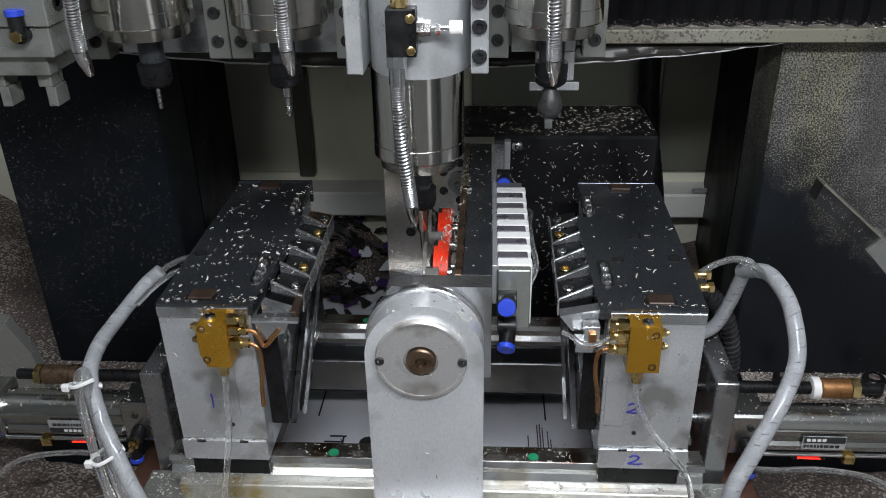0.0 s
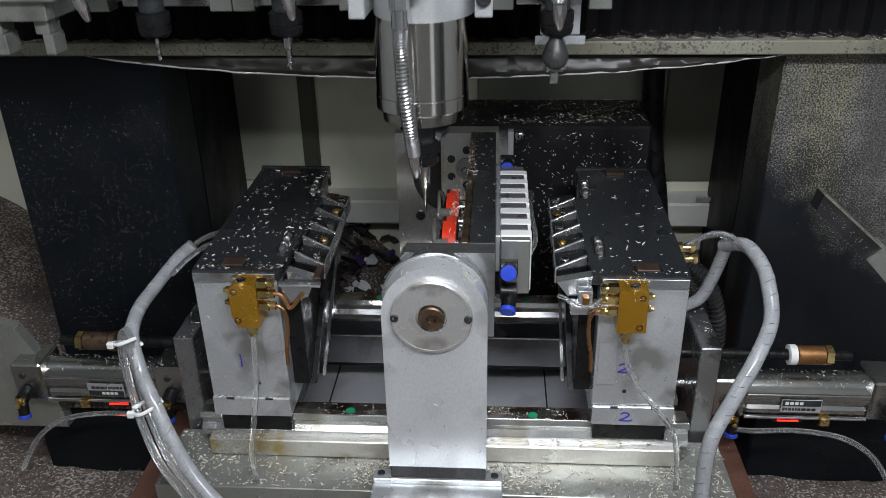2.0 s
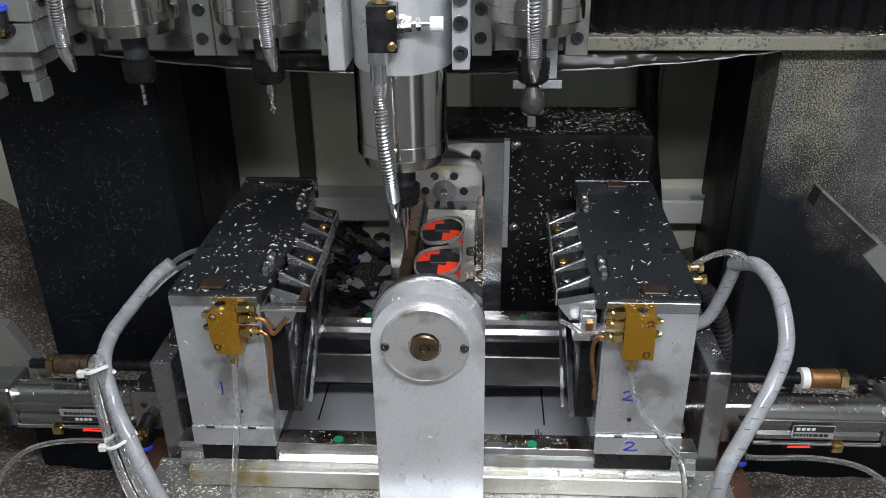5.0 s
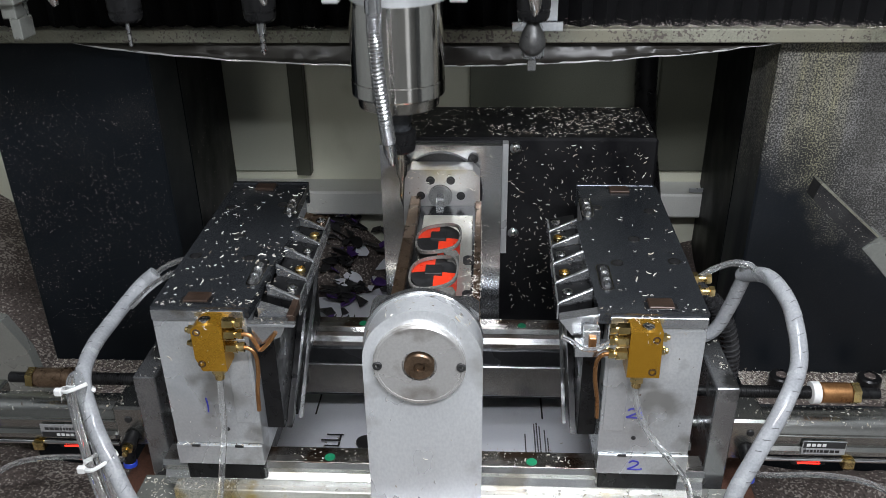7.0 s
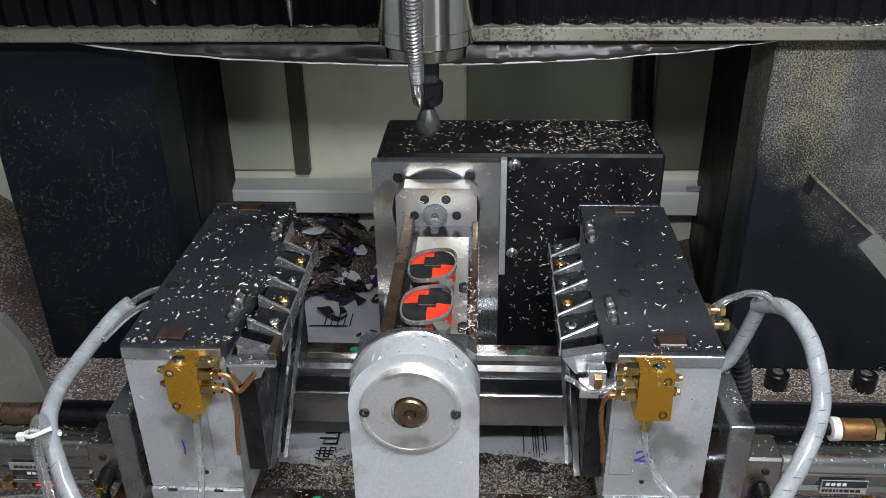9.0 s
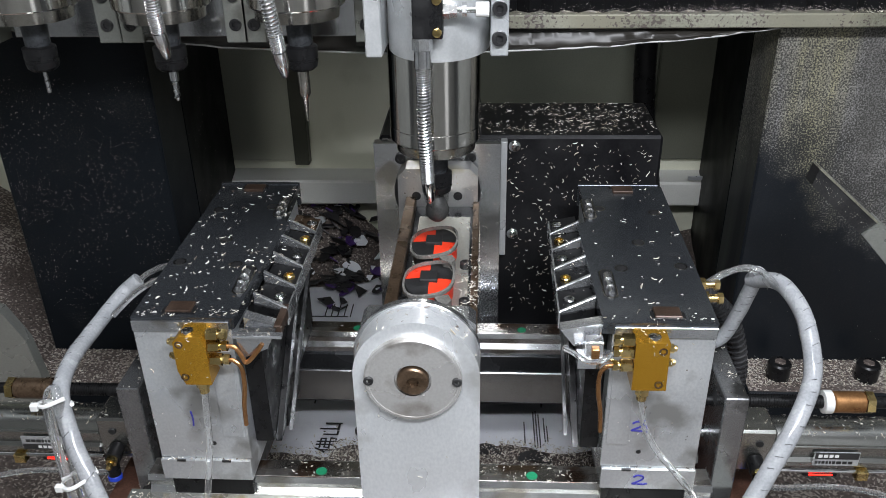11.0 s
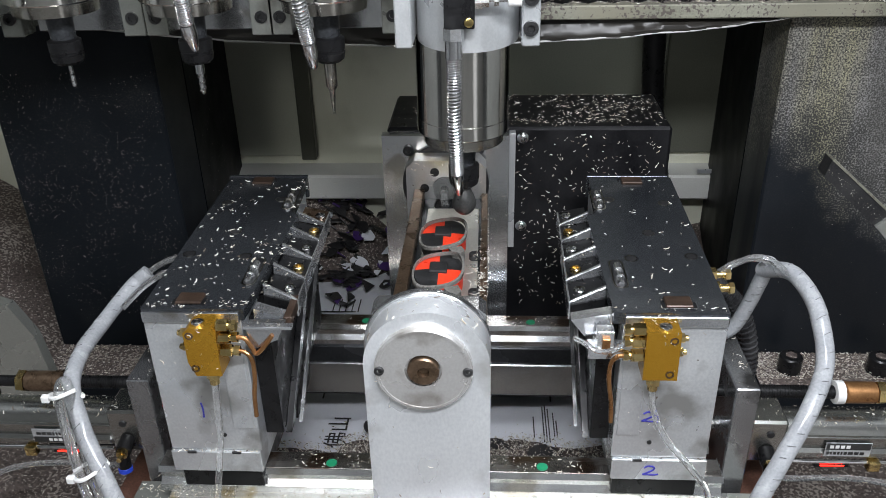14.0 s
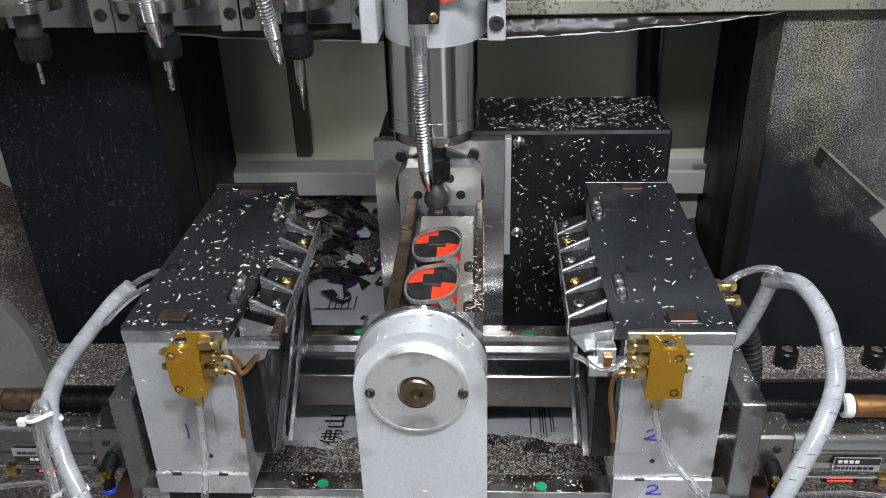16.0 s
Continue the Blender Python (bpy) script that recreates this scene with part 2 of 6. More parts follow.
PAPER = surface("white_paper", (0.80, 0.81, 0.86), (0.86, 0.87, 0.90), 0.7, 0.0, 12, 0.6, stain=(0.72, 0.72, 0.77), stain_scale=12)
INK = surface("black_ink", (0.015, 0.015, 0.015), (0.03, 0.03, 0.03), 0.6, 0.0, 40, 0.0)
INK_BLUE = surface("blue_marker", (0.02, 0.02, 0.22), (0.03, 0.03, 0.32), 0.6, 0.0, 40, 0.0)
CYLINDER = surface("satin_grey_aluminium", (0.38, 0.385, 0.365), (0.46, 0.465, 0.445), 0.26, 0.97, 8, 0.05, (0.3, 1, 1), rough_var=0.06)
GAP_GREY = surface("dark_violet_grey", (0.075, 0.07, 0.085), (0.13, 0.125, 0.14), 0.35, 0.2, 40, 0.1)
WHITE_PAINT = surface("dusty_white_paint", (0.54, 0.54, 0.50), (0.66, 0.66, 0.62), 0.5, 0.0, 9, 0.1)
TOOTH = surface("bright_ground_steel", (0.80, 0.82, 0.84), (0.90, 0.91, 0.92), 0.2, 0.92, 30, 0.04)
HEAD_GREY = surface("oily_grey_head_metal", (0.35, 0.362, 0.33), (0.43, 0.44, 0.405), 0.26, 0.7, 8, 0.06, rough_var=0.07, stain=(0.17, 0.17, 0.15), stain_cut=0.60, stain_scale=10)
HOSE_CORE = surface("grey_hose", (0.15, 0.15, 0.145), (0.22, 0.22, 0.21), 0.5, 0.3, 40, 0.1)
CUTTER = surface("worn_grey_cutter", (0.035, 0.035, 0.034), (0.07, 0.07, 0.068), 0.4, 0.3, 60, 0.2)
ALU_POST = surface("scratched_bright_aluminium", (0.68, 0.70, 0.72), (0.82, 0.84, 0.85), 0.32, 0.58, 11, 0.08, (1, 1, 0.6), stain=(0.50, 0.50, 0.49), stain_cut=0.56, stain_scale=11, specks=(0.30, 0.30, 0.30), speck_cut=0.80, speck_scale=140)
DULL_CHIP = surface("dull_shavings", (0.14, 0.11, 0.10), (0.44, 0.39, 0.37), 0.7, 0.0, 160, 0.2)
# Rear paint stepped darker: shade on the right-hand panels is put into it.
BACK_SHADED = surface("shaded_grey_green_paint", (0.17, 0.178, 0.14), (0.23, 0.238, 0.19), 0.5, 0.0, 5, 0.1)
BACK_DEEP = surface("dark_olive_tone", (0.06, 0.062, 0.046), (0.09, 0.092, 0.07), 0.5, 0.0, 5, 0.1)
LED_RED = glow("red_lamp", (1.0, 0.02, 0.01), 3.0)
PLATE = surface("oily_ground_plate", (0.055, 0.061, 0.07), (0.11, 0.118, 0.128), 0.15, 0.75, 9, 0.05, (1, 0.6, 1), rough_var=0.09, stain=(0.16, 0.165, 0.17), stain_cut=0.58, stain_scale=12, specks=(0.03, 0.03, 0.03), speck_cut=0.74, speck_scale=160)
INSERT = surface("dull_brown_steel", (0.035, 0.022, 0.016), (0.075, 0.048, 0.034), 0.4, 0.4, 60, 0.2)
RAIL_TOP = surface("dirty_rail_top", (0.33, 0.30, 0.27), (0.50, 0.48, 0.45), 0.24, 0.95, 30, 0.15, (0.4, 1, 1), stain=(0.16, 0.11, 0.08), stain_cut=0.55, stain_scale=20)
WRAP_EDGE = surface("wrap_edge", (0.07, 0.07, 0.075), (0.20, 0.20, 0.21), 0.35, 0.0, 30, 0.1)
HALL_WALL = surface("workshop_wall", (0.16, 0.17, 0.175), (0.20, 0.21, 0.215), 0.7, 0.0, 3, 0.1)
HALL_REFLECTOR = surface("pale_wall_reflector", (0.58, 0.58, 0.56), (0.66, 0.66, 0.64), 0.7, 0.0, 3, 0.1)
HALL_FLOOR = surface("workshop_floor", (0.42, 0.43, 0.43), (0.50, 0.50, 0.50), 0.5, 0.0, 3, 0.1)

# ---- mesh helpers ----


class Geo:
    def __init__(self):
        self.v, self.f = [], []

    def add(self, verts, faces):
        k = len(self.v)
        self.v.extend(tuple(p) for p in verts)
        self.f.extend(tuple(i + k for i in q) for q in faces)
        return self

    def box(self, x0, x1, y0, y1, z0, z1, bev=0.0008, m=None):
        lo, hi = (x0, y0, z0), (x1, y1, z1)
        bev = min(bev, 0.45 * min(b - a for a, b in zip(lo, hi)))
        verts, idx = [], {}
        for c in range(8):
            s = [(c >> k) & 1 for k in range(3)]
            for ax in range(3):
                p = []
                for k in range(3):
                    w = hi[k] if s[k] else lo[k]
                    if k != ax:
                        w += -bev if s[k] else bev
                    p.append(w)
                idx[(*s, ax)] = len(verts)
                verts.append(m @ Vector(p) if m else p)
        faces = []
        for ax in range(3):
            a, b = [(1, 2), (0, 2), (0, 1)][ax]
            for side in (0, 1):
                q = []
                for sa, sb in ((0, 0), (1, 0), (1, 1), (0, 1)):
                    s = [0, 0, 0]
                    s[ax], s[a], s[b] = side, sa, sb
                    q.append(idx[(*s, ax)])
                faces.append(q)
            for sa in (0, 1):
                for sb in (0, 1):
                    s0, s1 = [0, 0, 0], [0, 0, 0]
                    s0[ax], s1[ax] = 0, 1
                    s0[a] = s1[a] = sa
                    s0[b] = s1[b] = sb
                    faces.append([idx[(*s0, a)], idx[(*s1, a)], idx[(*s1, b)], idx[(*s0, b)]])
        for c in range(8):
            s = tuple((c >> k) & 1 for k in range(3))
            faces.append([idx[(*s, 0)], idx[(*s, 1)], idx[(*s, 2)]])
        return self.add(verts, faces)

    def lathe(self, base, axis, rings, seg=28):
        """Rings of (distance along the axis, radius) round the axis from base; closed at both ends."""
        base, axis = Vector(base), Vector(axis).normalized()
        a = axis.orthogonal().normalized()
        b = axis.cross(a)
        verts, faces = [], []
        for d, r in rings:
            for k in range(seg):
                w = 2 * math.pi * (k + 0.5) / seg
                verts.append(base + axis * d + (a * math.cos(w) + b * math.sin(w)) * r)
        for i in range(len(rings) - 1):
            for k in range(seg):
                j = (k + 1) % seg
                faces.append((i * seg + k, i * seg + j, (i + 1) * seg + j, (i + 1) * seg + k))
        faces.append(tuple(range(seg)))
        faces.append(tuple((len(rings) - 1) * seg + k for k in range(seg)))
        return self.add(verts, faces)

    def cyl(self, p0, p1, r, seg=24, bev=0.0006):
        d = (Vector(p1) - Vector(p0)).length
        bev = min(bev, d * 0.3, r * 0.3)
        return self.lathe(p0, Vector(p1) - Vector(p0), [(0, r - bev), (bev, r), (d - bev, r), (d, r - bev)], seg)

    def pipe(self, p0, p1, r, inner, seg=28):
        d = (Vector(p1) - Vector(p0)).length
        return self.lathe(p0, Vector(p1) - Vector(p0), [(d * 0.5, inner), (0, inner), (0, r), (d, r), (d, inner), (d * 0.5, inner)], seg)

    def prism(self, pts, axis, a0, a1):
        """A polygon of two coordinates drawn out along the third axis."""
        n = len(pts)
        verts = []
        for w in (a0, a1):
            for p, q in pts:
                verts.append({"x": (w, p, q), "y": (p, w, q), "z": (p, q, w)}[axis])
        faces = [tuple(range(n)), tuple(range(2 * n - 1, n - 1, -1))]
        faces += [(k, (k + 1) % n, n + (k + 1) % n, n + k) for k in range(n)]
        return self.add(verts, faces)

    def sweep(self, pts, r, seg=10, closed=False, steps=6, radii=None):
        line = curve_points(pts, steps)
        up = Vector((0.13, 0.31, 0.94))
        verts, faces = [], []
        n = len(line)
        for i, p in enumerate(line):
            d = (line[min(i + 1, n - 1)] - line[max(i - 1, 0)]).normalized()
            a = (up - d * up.dot(d)).normalized()
            up = a
            b = d.cross(a)
            rr = r if radii is None else radii(i / (n - 1))
            for k in range(seg):
                w = 2 * math.pi * k / seg
                verts.append(p + (a * math.cos(w) + b * math.sin(w)) * rr)
        for i in range(n - 1):
            for k in range(seg):
                j = (k + 1) % seg
                faces.append((i * seg + k, i * seg + j, (i + 1) * seg + j, (i + 1) * seg + k))
        faces += [tuple(range(seg)), tuple((n - 1) * seg + k for k in range(seg))]
        return self.add(verts, faces)

    def coil(self, pts, radius, wire, turns, seg=5, per=10):
        """A wire wound round a path."""
        line = curve_points(pts, 10)
        n = turns * per
        up, out = Vector((0.13, 0.31, 0.94)), []
        for i in range(n + 1):
            w = i / n * (len(line) - 1.001)
            k = int(w)
            p = line[k].lerp(line[k + 1], w - k)
            d = (line[k + 1] - line[k]).normalized()
            a = (up - d * up.dot(d)).normalized()
            up = a
            b = d.cross(a)
            g = 2 * math.pi * i / per
            out.append(p + (a * math.cos(g) + b * math.sin(g)) * radius)
        return self.sweep(out, wire, seg, steps=1)


def curve_points(pts, steps):
    pts = [Vector(p) for p in pts]
    if steps <= 1:
        return pts
    ext = [pts[0] * 2 - pts[1]] + pts + [pts[-1] * 2 - pts[-2]]
    out = []
    for i in range(1, len(ext) - 2):
        a, b, c, d = ext[i - 1:i + 3]
        for k in range(steps):
            t = k / steps
            out.append(0.5 * (2 * b + (c - a) * t + (2 * a - 5 * b + 4 * c - d) * t * t + (3 * b - a - 3 * c + d) * t ** 3))
    return out + [pts[-1]]


def mesh_of(name, g, material):
    me = bpy.data.meshes.new(name)
    me.from_pydata(g.v, [], g.f)
    bm = bmesh.new()
    bm.from_mesh(me)
    bmesh.ops.recalc_face_normals(bm, faces=bm.faces)
    bm.to_mesh(me)
    bm.free()
    me.polygons.foreach_set("use_smooth", [True] * len(me.polygons))
    me.set_sharp_from_angle(angle=radians(32))
    me.materials.append(material)
    return me


def thing(name, x, y, z, label, category, group=""):
    """An empty at the thing's base; its parts are given in the same room coordinates and moved under it."""
    ob = new(name)
    ob.empty_display_size = 0.02
    ob.location = (x, y, z)
    return tagged(ob, label, category, group)


def origin_of(ob):
    p = Vector((0, 0, 0))
    while ob:
        p += ob.location
        ob = ob.parent
    return p


def part(name, g, material, parent, label=""):
    off = origin_of(parent)
    g.v = [tuple(Vector(p) - off) for p in g.v]
    ob = new(name, mesh_of(name, g, material))
    ob.parent = parent
    return tagged(ob, label)


def solid(name, g, material, label="", category="", kind="", base=(0, 0, 0)):
    g.v = [tuple(Vector(p) - Vector(base)) for p in g.v]
    ob = new(name, mesh_of(name, g, material))
    ob.location = base
    return tagged(ob, label, category, "", kind)


TABLE = []      # rides on the table, which slides to and fro
CRADLE = []     # turns with the rotary cradle as well
HEAD = []       # rides on the cutting head (cross and up)
rnd = random.Random(4)


def hexbolt(g, p, axis, r, h):
    return g.lathe(p, axis, [(0, r), (h, r)], 6)


def chip_mesh(spots, size=(0.002, 0.006), flakes=0.12, fat=1.0):
    """Curled shavings and a few torn flakes at the spots: place, normal."""
    g = Geo()
    for p, n in spots:
        n = Vector(n)
        a = Matrix.Rotation(rnd.uniform(0, 6.28), 3, n) @ n.orthogonal().normalized()
        b = n.cross(a)
        p = Vector(p)
        ln = rnd.uniform(size[0], size[0] + (size[1] - size[0]) * rnd.random() ** 1.2)
        if rnd.random() < flakes:
            r = ln * 0.36
            ring = []
            for k in range(5):
                w = 2 * math.pi * (k + rnd.uniform(-0.3, 0.3)) / 5
                ring.append(p + (a * math.cos(w) * rnd.uniform(0.7, 1.3) + b * math.sin(w) * rnd.uniform(0.3, 0.8)) * r + n * (0.0004 + rnd.uniform(0, 0.25) * r))
            g.add(ring + [p + n * 0.0001], [(0, 1, 2, 3, 4)] + [((k + 1) % 5, k, 5) for k in range(5)])
            continue
        wd = ln * rnd.uniform(0.06, 0.13) * fat
        sweep_angle = rnd.uniform(0.3, 2.4) * rnd.choice((-1, 1))
        lift = rnd.uniform(0.0, 0.22) * ln
        vs = []
        for k in range(4):
            u = k / 3 - 0.5
            w = u * sweep_angle
            rad = ln / sweep_angle
            q = p + a * (rad * math.sin(w)) + b * (rad * (1 - math.cos(w))) + n * (0.0003 + lift * (u + 0.5) ** 2)
            side = (b * math.cos(w) - a * math.sin(w)) * wd * (0.45 if k in (0, 3) else 1.0)
            vs += [q - side, q + side, q + n * wd * 0.9]
        fs = [(0, 2, 1), (9, 10, 11)]
        for k in range(3):
            o = k * 3
            fs += [(o, o + 1, o + 4, o + 3), (o + 1, o + 2, o + 5, o + 4), (o + 2, o, o + 3, o + 5)]
        g.add(vs, fs)
    return g


def spread(n, x0, x1, y0, y1, z, clump=0.0):
    """Spots on a level face; clump gathers them into drifts."""
    out = []
    while len(out) < n:
        x, y = rnd.uniform(x0, x1), rnd.uniform(y0, y1)
        if clump and noise.noise((x * 22, y * 22, z * 9)) < rnd.uniform(-1, 1) * (1 - clump) + 0.12 * clump:
            continue
        out.append(((x, y, z), (0, 0, 1)))
    return out


def spread_wall(n, x0, x1, z0, z1, y, side=-1):
    return [((rnd.uniform(x0, x1), y, rnd.uniform(z0, z1)), (0, side, 0)) for _ in range(n)]


# ---- the machine's still body ----
g = Geo()
g.box(-3.0, 3.0, -2.2, 2.4, -1.25, -1.2)
solid("floor", g, HALL_FLOOR, "grey workshop floor under the machine", "floor", "structure")
g = Geo()
g.box(-3.0, 3.0, 2.4, 2.46, -1.2, 2.8)
solid("wall_north", g, HALL_WALL, "plain workshop wall behind the machine", "wall", "structure")
# Unseen wall, near and paler than the rest, as a reflector for the spindles.
g = Geo()
g.box(-3.0, 3.0, -2.26, -2.2, -1.2, 2.8)
solid("wall_south", g, HALL_REFLECTOR, "plain workshop wall", "wall", "structure")
for sx, nm in ((-1, "wall_west"), (1, "wall_east")):
    g = Geo()
    g.box(min(3.0 * sx, 3.06 * sx), max(3.0 * sx, 3.06 * sx), -2.2, 2.4, -1.2, 2.8)
    solid(nm, g, HALL_WALL, "plain workshop wall", "wall", "structure")
g = Geo()
g.box(-3.0, 3.0, -2.2, 2.4, 2.8, 2.86)
solid("ceiling", g, HALL_WALL, "plain workshop ceiling", "ceiling", "structure")

# back wall of the cabin with window-like panels
g = Geo()
g.box(-1.1, 1.1, 0.90, 0.93, -0.45, 1.1, 0.002)
solid("back_wall", g, BACK_WALL, "pale grey-green painted sheet metal rear wall", "wall", "structure", (0, 0.9, -0.45))
g = Geo()
g.box(-0.62, -0.313, 0.885, 0.899, -0.165, 0.95, 0.003)
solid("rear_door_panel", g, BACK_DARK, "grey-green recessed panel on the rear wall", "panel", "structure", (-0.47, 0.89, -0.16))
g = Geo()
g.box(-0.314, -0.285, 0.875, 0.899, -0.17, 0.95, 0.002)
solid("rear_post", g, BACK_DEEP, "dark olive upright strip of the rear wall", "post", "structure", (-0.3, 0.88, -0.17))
# Drawn across the wall's right side, whose shade is in the panel colour.
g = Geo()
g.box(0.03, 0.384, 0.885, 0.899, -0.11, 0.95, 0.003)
solid("rear_panel", g, BACK_SHADED, "grey-green sheet panel of the rear wall with shade painted in", "panel", "structure", (0.13, 0.89, -0.1))
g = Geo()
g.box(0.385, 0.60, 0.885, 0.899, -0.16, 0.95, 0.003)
solid("rear_panel", g, BACK_DEEP, "olive sheet panel of the rear wall, darkened for shade", "panel", "structure", (0.48, 0.89, -0.1))
g = Geo()
g.box(-0.62, 0.62, 0.83, 0.90, -0.235, -0.185, 0.004)
solid("rear_ledge", g, WHITE_PAINT, "pale dusty ledge along the rear wall", "ledge", "structure", (0, 0.86, -0.23))
g = Geo()
g.box(0.45, 0.62, 0.825, 0.83, -0.178, -0.170, 0.001)
solid("ledge_strip", g, ALU, "thin bright metal strip on the rear ledge", "strip", "structure", (0.5, 0.83, -0.17))

# columns either side
for sx in (-1, 1):
    x0, x1 = (0.43, 1.1) if sx > 0 else (-0.62, -0.385)
    g = Geo()
    g.box(x0, x1, 0.42, 0.52, -0.42, 1.1, 0.003)
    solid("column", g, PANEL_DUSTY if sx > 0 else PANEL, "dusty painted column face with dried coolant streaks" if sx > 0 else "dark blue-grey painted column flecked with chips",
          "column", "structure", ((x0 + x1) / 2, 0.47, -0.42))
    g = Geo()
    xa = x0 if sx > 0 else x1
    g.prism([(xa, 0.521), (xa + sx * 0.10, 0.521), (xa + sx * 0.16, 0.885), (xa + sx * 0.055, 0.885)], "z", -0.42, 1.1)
    solid("column_side", g, SIDE_SHADED, "inner side of the column, darkened for its shade", "column", "structure", (xa + sx * 0.08, 0.7, -0.42))
# black foot flanges of the columns
for x0, x1, y0 in ((0.445, 1.1, 0.338), (-0.62, -0.385, 0.312)):
    g = Geo()
    g.box(x0, x1, y0, 0.419, -0.46, -0.302, 0.003)
    solid("column_foot", g, PANEL, "black painted foot flange of the column", "column foot", "structure", ((x0 + x1) / 2, 0.38, -0.46))
for x in (0.497, 0.624):
    bolt = thing("foundation_bolt", x, 0.374, -0.302, "black socket-head foundation bolt standing in shavings", "bolt", "foundation bolts")
    g = Geo()
    g.lathe((x, 0.374, -0.302), (0, 0, 1), [(0, 0.0165), (0.026, 0.0165), (0.0285, 0.0145), (0.0285, 0.009)], 26)
    part("head", g, PLASTIC_BLACK, bolt)
    g = Geo()
    hexbolt(g, (x, 0.374, -0.274), (0, 0, 1), 0.0085, 0.0012)
    part("socket", g, CHIP_BED, bolt, "socket packed with shavings")
# side guards that close the cabin
for sx in (-1, 1):
    g = Geo()
    g.box(min(1.1 * sx, 1.13 * sx), max(1.1 * sx, 1.13 * sx), -0.4, 0.93, -0.45, 1.1, 0.003)
    solid("side_guard", g, GREY_PAINT, "grey painted side wall of the cabin", "wall", "structure", (1.1 * sx, 0.2, -0.45))

# cross beam with its bellows
g = Geo()
g.box(-1.1, 1.1, 0.385, 0.47, 0.207, 0.224, 0.0015)
solid("beam_lip", g, BEAM, "grey metal lip of the cross beam strewn with chips", "beam", "structure", (0, 0.43, 0.207))
g = Geo()
g.box(-1.1, 1.1, 0.4305, 0.446, 0.2245, 0.55, 0.001)
bellows = solid("bellows", g, BELLOWS, "black pleated way cover above the beam", "way cover", "structure", (0, 0.43, 0.2245))
g = Geo()
g.prism([(0, -0.020), (0.015, -0.035), (0.0298, -0.020), (0.0298, 0.0), (0, 0.0)], "z", 0, 0.325)
fold = mesh_of("pleat", g, BELLOWS)
for k in range(73):
    ob = new("pleat", fold)
    ob.parent, ob.location = bellows, (-1.1 + k * 0.03, 0, 0)

# clear film sagging under the beam
g = Geo()
cols = 160
vs, fs = [], []
for i in range(cols + 1):
    x = -0.47 + 0.89 * i / cols
    u = i / cols
    sag = 0.030 * math.sin(math.pi * min(1, max(0, u))) ** 0.8 + 0.002 * noise.noise((x * 25, 0, 1))
    for j in range(5):
        w = j / 4
        vs.append((x, 0.40 + 0.005 * noise.noise((x * 12, w * 2, 2)) + 0.0025 * noise.noise((x * 60 + w * 9, w * 6, 7)) - 0.006 * w, 0.206 - sag * w))
for i in range(cols):
    for j in range(4):
        a = i * 5 + j
        fs.append((a, a + 5, a + 6, a + 1))
g.add(vs, fs)
film_sheet = solid("plastic_film", g, FILM, "crumpled clear plastic film hanging under the beam", "plastic film", "", (0, 0.4, 0.2))
m = film_sheet.modifiers.new("thickness", "SOLIDIFY")
m.thickness = 0.0008
film_sheet.visible_shadow = False
g = Geo()
g.sweep([tuple(vs[i * 5 + 4]) for i in range(0, cols + 1, 4)], 0.0013, 6, steps=2)
part("hem", g, HEM, film_sheet, "shiny rolled hem of clear film")

# bed of chips and paper sheet under the table
g = Geo()
nx, ny = 90, 60
vs, fs = [], []
for i in range(nx + 1):
    for j in range(ny + 1):
        x, y = -1.1 + 2.2 * i / nx, -0.4 + 1.32 * j / ny
        z = -0.42 + 0.018 * noise.noise((x * 6, y * 6, 3)) + 0.008 * noise.noise((x * 25, y * 25, 5))
        if x < -0.60:
            z += 0.55 * (-0.60 - x) * min(1, max(0, (y - 0.1) / 0.4))
        if x > 0.44 and y > 0.5:
            z += 0.10
        if x < 0 and y > 0.55:
            z += 0.17 * math.exp(-((x + 0.30) / 0.19) ** 2 - ((y - 0.92) / 0.105) ** 2)
        vs.append((x, y, z))
for i in range(nx):
    for j in range(ny):
        a = i * (ny + 1) + j
        fs.append((a, a + ny + 1, a + ny + 2, a + 1))
g.add(vs, fs)
solid("chip_bed", g, CHIP_BED, "drifts of pale shavings covering the machine's pan", "shavings", "stuff")
g = Geo()
g.box(-1.1, 1.1, -0.4, 0.93, -0.50, -0.46, 0.004)
solid("pan", g, GREY_PAINT, "sheet metal pan under the table", "pan", "structure", (0, 0.2, -0.5))

g = Geo()
nx, ny = 40, 40
vs, fs = [], []
for i in range(nx + 1):
    for j in range(ny + 1):
        x, y = -0.36 + 0.66 * i / nx, 0.22 + 0.66 * j / ny
        vs.append((x, y, -0.392 + 0.006 * noise.noise((x * 7, y * 5, 8)) + 0.0025 * noise.noise((x * 20, y * 24, 4))))
for i in range(nx):
    for j in range(ny):
        a = i * (ny + 1) + j
        fs.append((a, a + ny + 1, a + ny + 2, a + 1))
g.add(vs, fs)
sheet = solid("paper_sheet", g, PAPER, "crumpled white printed paper sheet lying in the pan", "paper", "", (0, 0.5, -0.39))
sheet.modifiers.new("thickness", "SOLIDIFY").thickness = 0.0006

# slanting guard bar on the right
bar = thing("guard_bar", 0.50, 0.25, 0.0, "slanting dark bar with bright worn edge and pale end", "bar")
g = Geo()
g.prism([(0.436, 0.083), (0.513, 0.017), (0.498, 0.003), (0.431, 0.064)], "y", 0.24, 0.262)
part("arm", g, DARK_IRON, bar)
g = Geo()
g.prism([(0.4372, 0.0855), (0.5145, 0.0188), (0.513, 0.0172), (0.436, 0.0832)], "y", 0.239, 0.262)
part("edge_strip", g, BEAM, bar, "bright worn metal edge")
g = Geo()
